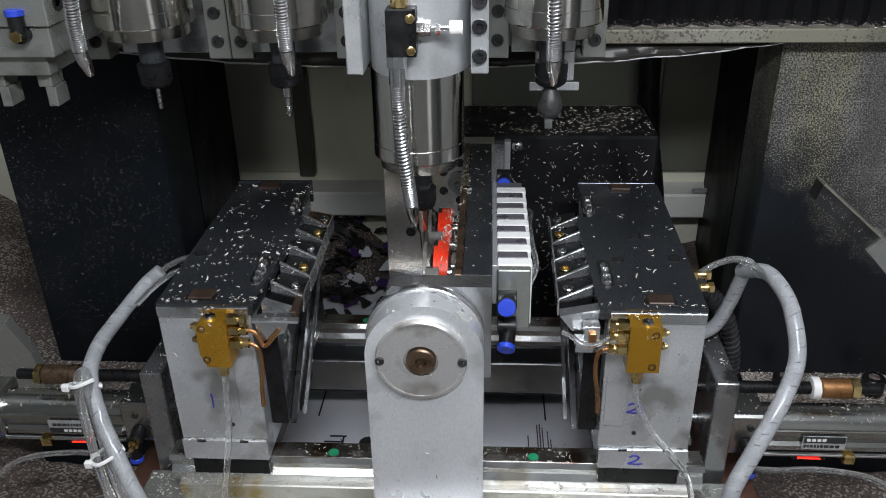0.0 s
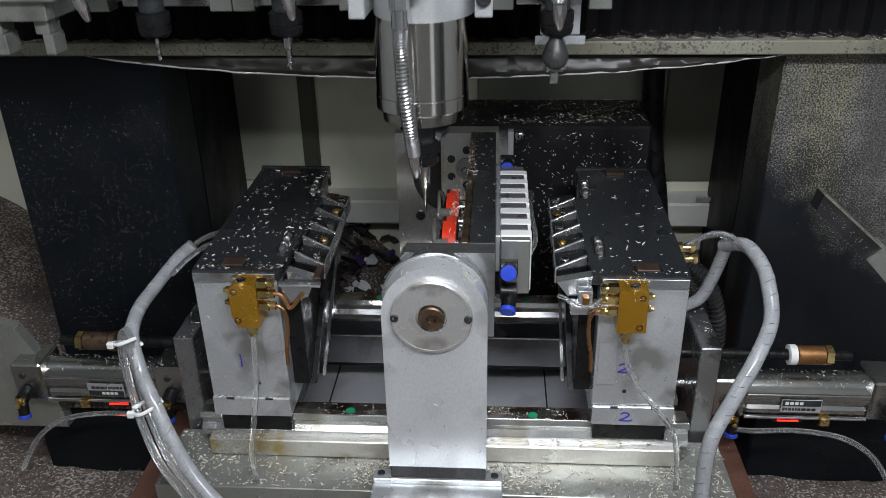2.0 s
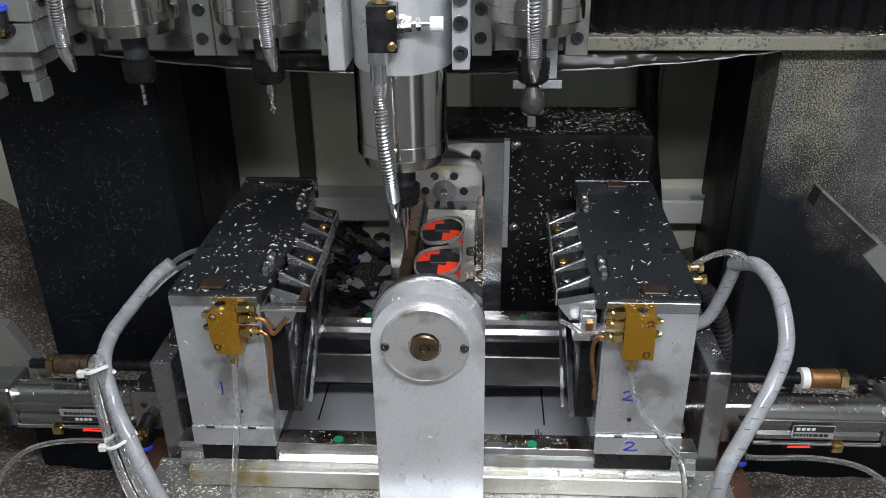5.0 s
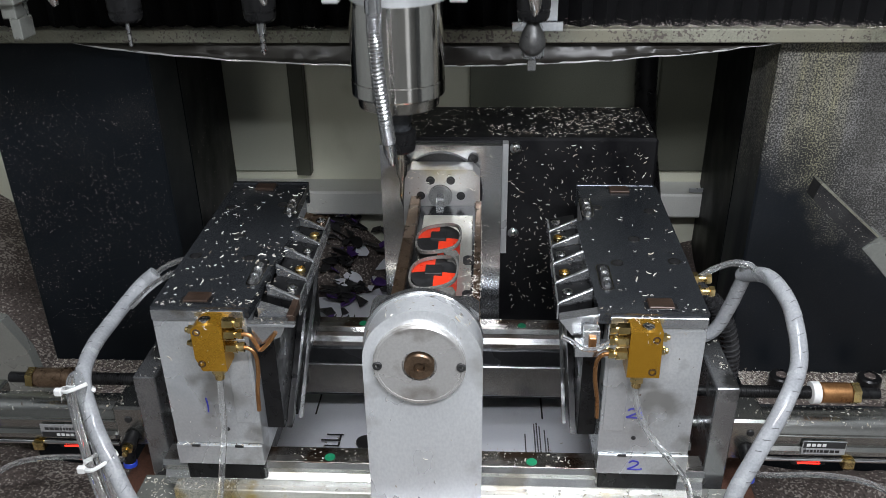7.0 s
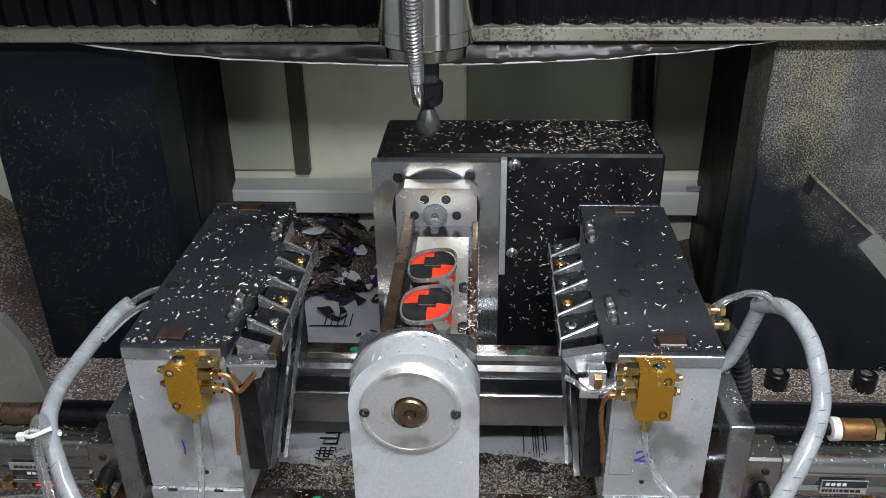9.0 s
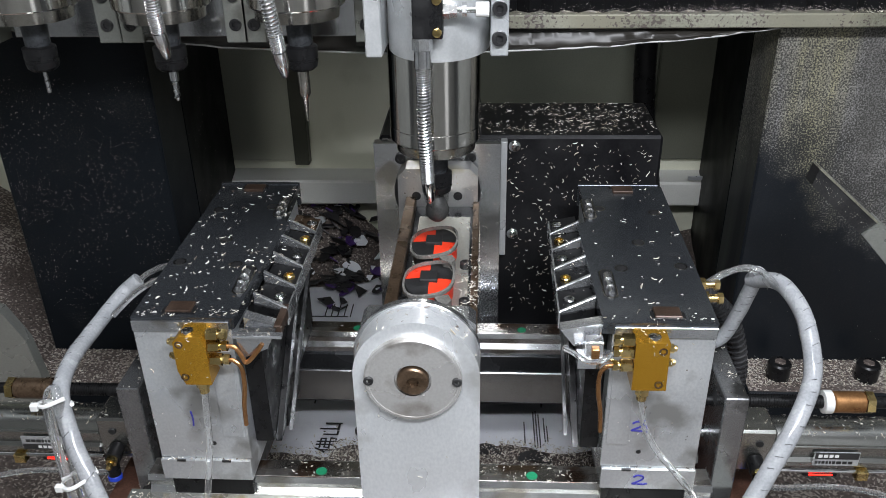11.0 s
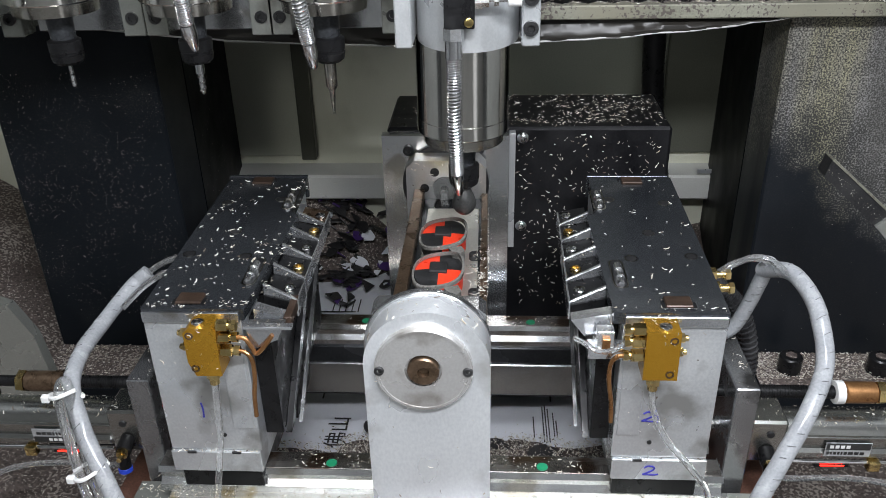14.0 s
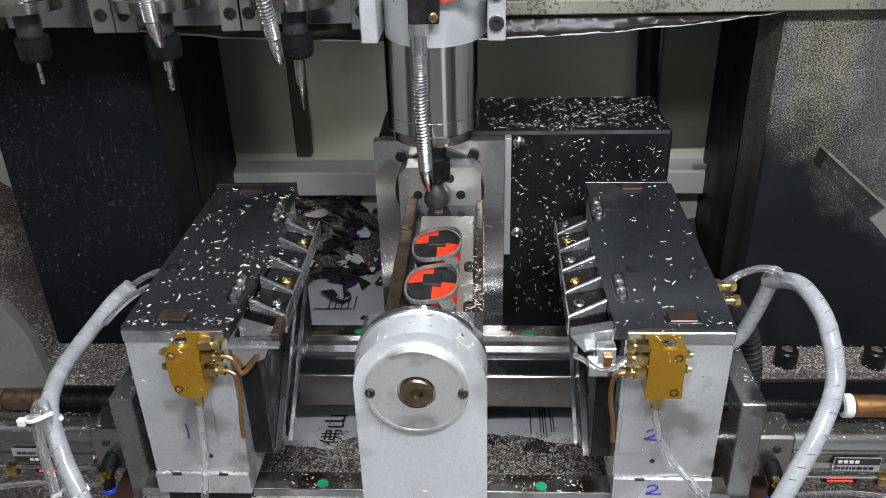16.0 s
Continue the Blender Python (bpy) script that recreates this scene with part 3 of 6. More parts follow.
g.prism([(0.5165, 0.020), (0.66, -0.115), (0.635, -0.142), (0.499, 0.0025)], "y", 0.236, 0.264)
part("end_block", g, HEAD_GREY, bar, "oily grey end piece")
g = Geo()
g.prism([(-0.78, -0.32), (-0.56, -0.32), (-0.575, -0.20), (-0.60, -0.15), (-0.64, -0.135), (-0.78, -0.135)], "y", 0.292, 0.309)
solid("corner_guard", g, HEAD_GREY, "pale grey guard plate with a rounded corner", "guard", "structure", (-0.66, 0.3, -0.32))
# ---- the sliding table ----
def ride(ob):
    TABLE.append(ob)
    return ob


base = ride(thing("table_base", 0, 0.25, -0.35, "oil-stained machine base with rusty side plates and chips", "machine base"))
g = Geo()
g.box(-0.355, 0.36, 0.018, 0.126, -0.30, -0.264, 0.001)
part("front_plate", g, HEAD_GREY, base, "grey oily front plate")
g = Geo()
g.box(-0.30, 0.30, 0.076, 0.126, -0.2635, -0.238, 0.0012)
part("front_riser", g, STAINED, base, "aluminium strip with yellow oil stains")
g = Geo()
g.box(-0.30, 0.30, 0.405, 0.43, -0.35, -0.318, 0.001)
part("rear_foot", g, DARK_IRON, base)
g = Geo()
g.box(-0.30, 0.30, 0.366, 0.43, -0.3175, -0.264, 0.0015)
part("rear_beam", g, STEEL, base, "grey ground steel beam")
g = Geo()
g.box(-0.30, 0.30, 0.370, 0.43, -0.2635, -0.238, 0.001)
part("rear_riser", g, BLACKENED, base)
for sx in (-1, 1):
    g = Geo()
    g.prism([(sx * 0.235, 0.1265), (sx * 0.40, 0.02), (sx * 0.40, 0.66), (sx * 0.235, 0.3615)] if sx > 0 else [(sx * 0.235, 0.3615), (sx * 0.40, 0.66), (sx * 0.40, 0.02), (sx * 0.235, 0.1265)], "z", -0.345, -0.302)
    part("side_plate", g, RUST, base, "rusty brown side plate")
g = Geo()
g.box(-0.092, 0.31, 0.4305, 0.66, -0.35, -0.27, 0.001)
part("motor_foot", g, DARK_IRON, base)

for yc in (0.1015, 0.3905):
    rail = ride(thing("linear_rail", 0, yc, -0.238, "bright ground steel linear guide rail with green hole plugs", "linear rail", "rails"))
    g = Geo()
    w = 0.0165
    prof = [(yc - w, -0.2379), (yc + w, -0.2379), (yc + w, -0.229), (yc + w - 0.005, -0.222), (yc + w - 0.005, -0.216), (yc + w, -0.211), (yc + w - 0.003, -0.205),
            (yc - w + 0.003, -0.205), (yc - w, -0.211), (yc - w + 0.005, -0.216), (yc - w + 0.005, -0.222), (yc - w, -0.229)]
    g.prism(prof, "x", -0.31, 0.31)
    part("guide", g, STEEL, rail)
    g = Geo()
    g.box(-0.309, 0.309, yc - 0.0125, yc + 0.0125, -0.2052, -0.2044, 0.0003)
    part("top_strip", g, RAIL_TOP, rail, "dirty brown-stained top strip")
    for x in (-0.235, -0.1165, 0.0, 0.1165, 0.235):
        g = Geo()
        g.cyl((x, yc - 0.004, -0.2046), (x, yc - 0.004, -0.2036), 0.0062, 20)
        part("hole_plug", g, GREEN_CAP, rail, "green plastic plug")

# front bearing post
post = ride(thing("bearing_post", 0.002, 0.012, -0.225, "scratched aluminium bearing post with a round capped top", "bearing post"))
g = Geo()
cx, R = 0.0025, 0.0565
arc = [(cx + R * math.cos(w), R * math.sin(w)) for w in np.linspace(0, math.pi, 33)]
g.prism([(cx + R, -0.207)] + arc + [(cx - R, -0.207)], "y", 0.0, 0.030)
part("upright", g, ALU_POST, post)
g = Geo()
g.box(cx - R + 0.001, cx + R - 0.001, 0.001, 0.026, -0.225, -0.2072, 0.001)
part("foot", g, DARK_IRON, post, "black foot block")
g = Geo()
g.lathe((0, 0.0, 0), (0, -1, 0), [(-0.0005, 0.0435), (0.0052, 0.0435), (0.0068, 0.0420), (0.0068, 0.0398), (0.0060, 0.0394), (0.0060, 0.0165), (0.002, 0.0160)], 64)
part("cover_disc", g, DISC, post, "turned aluminium cover disc")
g = Geo()
g.lathe((0, -0.0012, 0), (0, -1, 0), [(0, 0.0142), (0.006, 0.0142), (0.0075, 0.0128), (0.0075, 0.0055), (0.004, 0.0045)], 36)
part("shaft_end", g, BROWN_STEEL, post, "brown oily shaft end with centre hole")
for x in (-0.039, 0.039):
    g = Geo()
    g.lathe((x, -0.0058, 0), (0, -1, 0), [(0, 0.0044), (0.002, 0.0044), (0.0025, 0.0038), (0.0025, 0.0022), (0.0008, 0.002)], 20)
    part("screw", g, DARK_IRON, post, "black socket screw")
g = Geo()
g.lathe((0.001, 0.0303, 0), (0, 1, 0), [(0, 0.0575), (0.001, 0.0585), (0.0075, 0.0585), (0.0085, 0.0575)], 56)
part("bearing_ring", g, STEEL, post, "ground steel bearing ring")
g = Geo()
g.box(-0.075, 0.078, -0.06, -0.002, -0.262, -0.232, 0.001)
g.box(-0.075, 0.078, -0.002, 0.017, -0.262, -0.2255, 0.001)
cover = part("cover_plate", g, ALU, post, "pale aluminium cover plate")
for x in (-0.066, 0.069):
    g = Geo()
    g.lathe((x, 0.008, -0.2256), (0, 0, 1), [(0, 0.0045), (0.0015, 0.0045), (0.002, 0.004), (0.002, 0.0022)], 18)
    part("cover_screw", g, DARK_IRON, cover, "black socket screw")


def clamp_unit(s):
    """A sliding clamp block; s mirrors it to the other side."""
    digit = "2" if s > 0 else "1"
    unit = ride(thing("clamp_block", s * 0.236, 0.236, -0.225, f"aluminium clamp block with dark top plate, marked {digit} in blue", "clamp block", "clamp blocks"))

    def X(a, b):
        return (a, b) if s > 0 else (-b, -a)
    g = Geo()
    g.box(*X(0.186, 0.285), 0.079, 0.395, -0.171, -0.004, 0.0008)
    part("body", g, ALU, unit)
    g = Geo()
    g.box(*X(0.187, 0.2855), 0.0755, 0.397, -0.199, -0.1715, 0.0008)
    part("lower_plate", g, ALU, unit)
    g = Geo()
    g.box(*X(0.190, 0.279), 0.080, 0.395, -0.2245, -0.1995, 0.001)
    part("bearing_carriage", g, PLASTIC_BLACK, unit, "black bearing carriage on the rail")
    g = Geo()
    if s > 0:
        g.prism([(0.176, 0.078), (0.285, 0.078), (0.291, 0.404), (0.186, 0.404), (0.184, 0.30), (0.172, 0.29)], "z", -0.0035, 0.009)
    else:
        g.prism([(-0.182, 0.078), (-0.284, 0.078), (-0.286, 0.404), (-0.184, 0.404), (-0.182, 0.30), (-0.172, 0.29)], "z", -0.0035, 0.009)
    part("top_plate", g, PLATE, unit, "dark oily steel top plate")
    g = Geo()
    g.box(*X(0.187, 0.284), 0.0755, 0.0785, -0.006, 0.0055, 0.0006)
    part("front_strip", g, STEEL, unit)
    g = Geo()
    g.box(*X(0.184, 0.288), 0.4045, 0.411, -0.02, 0.0105, 0.0006)
    part("rear_strip", g, PLATE, unit)
    # thin inset line of the front face
    g = Geo()
    g.box(*X(0.1895, 0.212), 0.0775, 0.0789, -0.140, -0.03, 0.0004)
    part("inset_plate", g, ALU, unit)
    for y in (0.096, 0.392):
        g = Geo()
        g.box(*X(0.226, 0.252), y - 0.011, y + 0.008, 0.0085, 0.0125, 0.001)
        part("insert", g, INSERT, unit, "brown steel insert")
        g = Geo()
        g.box(*X(0.2225, 0.2557), y - 0.0115 if y < 0.2 else y + 0.001, y + 0.001 if y < 0.2 else y + 0.0085, 0.0087, 0.0103, 0.0003)
        # Raised black strip; the shade inside the notch is put into its colour.
        part("insert_notch_shade", g, PLASTIC_BLACK, unit, "black strip for the shaded notch beside the insert")
    for x, y in ((0.236, 0.245), (0.208, 0.185), (0.272, 0.19), (0.268, 0.325), (0.203, 0.335)):
        g = Geo()
        g.lathe((s * x, y, 0.0088), (0, 0, 1), [(0, 0.0072), (0.0007, 0.0072), (0.0007, 0.0052), (0.0003, 0.005)], 24)
        screw = part("socket_screw", g, SPINDLE_RING, unit, "recessed socket screw")
        g = Geo()
        g.cyl((s * x, y, 0.0092), (s * x, y, 0.0096), 0.0058, 20, 0.0001)
        part("socket", g, DARK_IRON, screw, "dark disc over the socket")
    # spring plungers lying in round-ended slots
    for y in (0.152, 0.335):
        g = Geo()
        ends = [(s * 0.190 + 0.0075 * math.cos(w), y - 0.022 + 0.0075 * math.sin(w)) for w in np.linspace(math.pi, 2 * math.pi, 9)]
        ends += [(s * 0.190 + 0.0075 * math.cos(w), y + 0.022 + 0.0075 * math.sin(w)) for w in np.linspace(0, math.pi, 9)]
        g.prism(ends, "z", 0.0085, 0.0096)
        slot = part("plunger_slot", g, SPINDLE_RING, unit, "round-ended slot rim")
        g = Geo()
        g.prism([(s * 0.190 + (px - s * 0.190) * 0.8, y + (py - y) * 0.95) for px, py in ends], "z", 0.0097, 0.0101)
        part("slot_floor", g, DARK_IRON, slot, "dark slot floor")
        g = Geo()
        g.lathe((s * 0.190, y - 0.024, 0.0122), (0, 1, 0), [(0, 0.003), (0.010, 0.003), (0.0105, 0.0045), (0.013, 0.0045), (0.0135, 0.0025), (0.024, 0.0025), (0.025, 0.0045), (0.036, 0.0045), (0.037, 0.003)], 14)
        part("plunger", g, STEEL, slot, "grey spring plunger")
    # serrated jaw teeth: thin bright wedges, taller at the plate, with dark-filled pockets between
    for k, y in enumerate((0.112, 0.156, 0.200, 0.244, 0.285)):
        tooth = Geo()
        x0, x1 = 0.1375 + 0.0008 * k, 0.1745
        vs = []
        for x, dy, zb, zt, deep in ((x0, 0.0, -0.0035, -0.0005, 0.004), (x1, 0.014, -0.0035, 0.0085, 0.006)):
            for yy, z in ((y, zb), (y + deep + 0.004, zb), (y + deep, zt - 0.001), (y + deep - 0.0012, zt), (y + 0.001, zt), (y, zt - 0.001)):
                vs.append((s * x, yy + dy, z))
        tooth.add(vs, [(0, 1, 2, 3, 4, 5), (11, 10, 9, 8, 7, 6)] + [(e, (e + 1) % 6, 6 + (e + 1) % 6, 6 + e) for e in range(6)])
        part("jaw_tooth", tooth, TOOTH, unit, "polished slanting jaw tooth")
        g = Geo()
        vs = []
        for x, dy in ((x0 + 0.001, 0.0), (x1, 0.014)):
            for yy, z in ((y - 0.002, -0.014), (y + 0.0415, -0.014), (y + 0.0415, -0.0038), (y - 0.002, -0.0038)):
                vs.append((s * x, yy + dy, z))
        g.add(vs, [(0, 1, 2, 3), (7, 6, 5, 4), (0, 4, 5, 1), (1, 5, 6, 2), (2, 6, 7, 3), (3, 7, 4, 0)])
        # Black block fills each pocket; the shade of its depth is in the colour.
        part("jaw_pocket_fill", g, PLASTIC_BLACK if k < 4 or s > 0 else BROWN_STEEL, unit, "dark fill for the shaded pocket between the teeth")
        g = Geo()
        g.lathe((s * 0.1495, y + 0.024, -0.0037), (0, 0, 1), [(0, 0.0062), (0.0035, 0.0062), (0.0045, 0.0054), (0.0045, 0.0034), (0.0015, 0.0032)], 20)
        part("jaw_screw", g, BRASS_FIT if k % 2 else POLISHED, unit)
        g = Geo()
        g.box(*X(x0 - 0.0012, x0 + 0.0008), y - 0.001, y + 0.036, -0.020, -0.0012, 0.0004)
        part("jaw_rim", g, TOOTH, unit, "thin bright inner rim")
    g = Geo()
    g.box(*X(0.166, 0.1855), 0.10, 0.33, -0.165, -0.0145, 0.001)
    # Added plate; its black stands for the shade of the open hollow.
    part("jaw_hollow_plate", g, PLASTIC_BLACK, unit, "black plate for the shaded hollow under the jaws")
    if s > 0:
        g = Geo()
        g.prism([(0.1365, -0.004), (0.176, 0.004), (0.176, -0.020), (0.150, -0.022)], "y", 0.084, 0.098)
        part("front_jaw", g, TOOTH, unit, "bright front jaw lip")
        g = Geo()
        g.box(0.152, 0.186, 0.062, 0.079, -0.034, -0.022, 0.0006)
        g.box(0.160, 0.176, 0.064, 0.077, -0.022, -0.004, 0.0006)
        part("jaw_bracket", g, TOOTH, unit, "small bright steel bracket")
        g = Geo()
        g.box(0.1645, 0.172, 0.060, 0.0745, -0.0215, -0.010, 0.0006)
        part("jaw_insert", g, COPPER, unit, "copper-brown insert")
    else:
        g = Geo()
        g.prism([(-0.140, -0.010), (-0.176, 0.002), (-0.176, -0.020), (-0.150, -0.022)], "y", 0.090, 0.104)
        part("front_jaw", g, TOOTH, unit, "bright front jaw lip")
        g = Geo()
        g.box(-0.178, -0.1300, 0.056, 0.064, -0.0005, 0.0030, 0.0006)
        part("jaw_bracket", g, TOOTH, unit, "thin bright steel bracket plate")
        g = Geo()
        g.prism([(-0.176, -0.001), (-0.140, -0.001), (-0.146, -0.014), (-0.172, -0.026)], "y", 0.060, 0.076)
        part("bracket_web", g, STEEL, unit, "slanting steel web under the bracket")
        g = Geo()
        g.box(-0.1440, -0.1365, 0.080, 0.122, -0.012, -0.001, 0.0006)
        part("jaw_insert", g, INSERT, unit, "brown insert strip")
        g = Geo()
        g.box(-0.176, -0.1445, 0.078, 0.089, -0.014, -0.009, 0.0006)
        part("jaw_step", g, BLACKENED, unit, "dark step behind the bracket")
    # long slanting arm on the inner side
    g = Geo()
    g.prism([(0.105, -0.168), (0.118, -0.168), (0.30, -0.03), (0.30, -0.0145), (0.287, -0.0145)], "x", s * 0.1590, s * 0.1655)
    part("side_arm", g, PLASTIC_BLACK, unit, "slanting dark side arm")
    g = Geo()
    g.prism([(0.128, -0.172), (0.134, -0.172), (0.318, -0.034), (0.318, -0.027)], "x", s * 0.1520, s * 0.1560)
    part("side_link", g, MOUNT, unit, "slanting worn steel link")
    g = Geo()
    g.prism([(0.15, -0.185), (0.22, -0.185), (0.25, -0.11), (0.19, -0.10)], "x", s * 0.163, s * 0.1655)
    part("side_shoe", g, PLASTIC_BLACK, unit)
    # gold manifold with fittings
    xa, xb = 0.203, 0.2345
    g = Geo()
    zt = 0.0095
    if s > 0:
        g.prism([(xa, zt), (xb, zt), (xb + 0.001, -0.044), (xa, -0.044)], "y", 0.050, 0.0765)
    else:
        g.prism([(-xa, zt - 0.005), (-xa - 0.005, zt), (-xb + 0.006, zt), (-xb, zt - 0.006), (-xb, -0.030), (-xb + 0.006, -0.046), (-xa, -0.046)], "y", 0.050, 0.0765)
    valve = part("manifold", g, BRASS, unit, "gold anodised manifold block")
    for x, z in ((xb - 0.006, 0.001), (xb - 0.0065, -0.037)):
        g = Geo()
        g.lathe((s * x, 0.0502, z), (0, -1, 0), [(0, 0.0040), (0.001, 0.0040), (0.001, 0.0026), (-0.002, 0.0024)], 18)
        part("bore", g, BROWN_STEEL, valve, "dark screw bore")
    g = Geo()
    g.lathe((s * 0.221, 0.058, zt), (0, 0, 1), [(0, 0.006), (0.003, 0.006), (0.004, 0.004)], 18)
    part("top_screw", g, POLISHED, valve)
    for z in (-0.002, -0.018):
        g = Geo()
        hexbolt(g, (s * (xb + 0.0005), 0.06, z), (s, 0, 0), 0.0048, 0.005)
        g.cyl((s * (xb + 0.005), 0.06, z), (s * (xb + 0.009), 0.06, z), 0.003, 12)
        part("plug", g, BRASS_FIT, valve, "small brass plug")
    for z in (0.008, -0.005, -0.021):
        g = Geo()
        hexbolt(g, (s * (xa - 0.0005), 0.058, z), (-s, 0, 0), 0.0066, 0.011)
        g.cyl((s * (xa - 0.011), 0.058, z), (s * (xa - 0.018), 0.058, z), 0.0042, 14)
        hexbolt(g, (s * (xa - 0.014), 0.058, z), (-s, 0, 0), 0.0055, 0.005)
        part("compression_fitting", g, BRASS_FIT, valve, "brass compression fitting")
    g = Geo()
    hexbolt(g, (s * 0.216, 0.061, -0.0465), (0, 0, -1), 0.0072, 0.009)
    g.cyl((s * 0.216, 0.061, -0.055), (s * 0.216, 0.061, -0.063), 0.005, 16)
    part("outlet", g, BRASS_FIT, valve, "brass outlet fitting")
    g = Geo()
    z = -0.021
    x0 = xa - 0.016
    g.sweep([(s * x0, 0.058, z), (s * (x0 - 0.008), 0.057, z - 0.001), (s * (x0 - 0.014), 0.056, z - 0.009), (s * (x0 - 0.014), 0.056, z - 0.03), (s * (x0 - 0.010), 0.058, z - 0.055), (s * (x0 - 0.008), 0.060, z - 0.082)], 0.0023, 10)
    part("copper_tube", g, COPPER, valve, "bent bare copper tube")
    if s < 0:
        g = Geo()
        g.sweep([(-(xa - 0.016), 0.058, -0.005), (-(xa - 0.026), 0.057, -0.006), (-(xa - 0.032), 0.056, -0.016), (-(xa - 0.036), 0.055, -0.022), (-(xa - 0.046), 0.056, -0.012), (-(xa - 0.052), 0.060, -0.004)], 0.0023, 10)
        part("copper_tube", g, COPPER, valve, "bent bare copper tube")
    else:
        g = Geo()
        g.sweep([(xa - 0.016, 0.058, -0.005), (xa - 0.03, 0.050, -0.010), (xa - 0.045, 0.046, -0.008), (xa - 0.058, 0.048, 0.0), (xa - 0.066, 0.055, 0.0)], 0.0026, 10)
        part("clear_tube", g, TUBE, valve, "short clear tube")
    # soft clear drain tube from the outlet
    g = Geo()
    if s > 0:
        g.sweep([(0.216, 0.061, -0.062), (0.219, 0.058, -0.085), (0.232, 0.052, -0.115), (0.258, 0.045, -0.146), (0.278, 0.042, -0.175), (0.287, 0.04, -0.215), (0.289, 0.038, -0.262), (0.280, 0.030, -0.30)], 0.0036, 10)
    else:
        g.sweep([(-0.216, 0.061, -0.062), (-0.217, 0.058, -0.09), (-0.219, 0.054, -0.13), (-0.226, 0.046, -0.18), (-0.232, 0.04, -0.225), (-0.222, 0.02, -0.27), (-0.205, -0.01, -0.30)], 0.0036, 10)
    part("drain_tube", g, TUBE, valve, "soft clear drain tube")
    for x, z in ((0.224, -0.150), (0.2335, -0.060)):
        g = Geo()
        g.lathe((s * x, 0.0788, z), (0, -1, 0), [(0, 0.0026), (0.0005, 0.0026), (0.0005, 0.0014)], 14)
        part("screw_hole", g, DARK_IRON, unit)
    for x in (0.213, 0.262):
        g = Geo()
        g.box(*X(x - 0.005, x + 0.005), 0.0745, 0.0765, -0.1735, -0.1705, 0.0004)
        part("joint_notch", g, DARK_IRON, unit)
    # blue marker digits
    for k, (x, z, y) in enumerate(((0.221, -0.117, 0.0786), (0.2275, -0.186, 0.0751))):
        if s < 0 and k:
            continue
        g = Geo()
        if s > 0:
            line = [(-0.006, 0.004), (-0.002, 0.0065), (0.004, 0.005), (0.003, 0.001), (-0.004, -0.0035), (-0.007, -0.005), (-0.002, -0.0052), (0.004, -0.0055), (0.009, -0.0045)]
        else:
            line = [(-0.0015, 0.0095), (-0.0006, 0.003), (-0.0005, -0.003), (-0.0010, -0.0095)]
            x = 0.2415
        g.sweep([(s * x + a, y, z + b) for a, b in line], 0.0009, 6, steps=4)
        part("marker_digit", g, INK_BLUE, unit, "handwritten blue marker number " + digit)
    valve.location = (0, 0, -0.005)
    return unit


clamp_unit(1)
clamp_unit(-1)


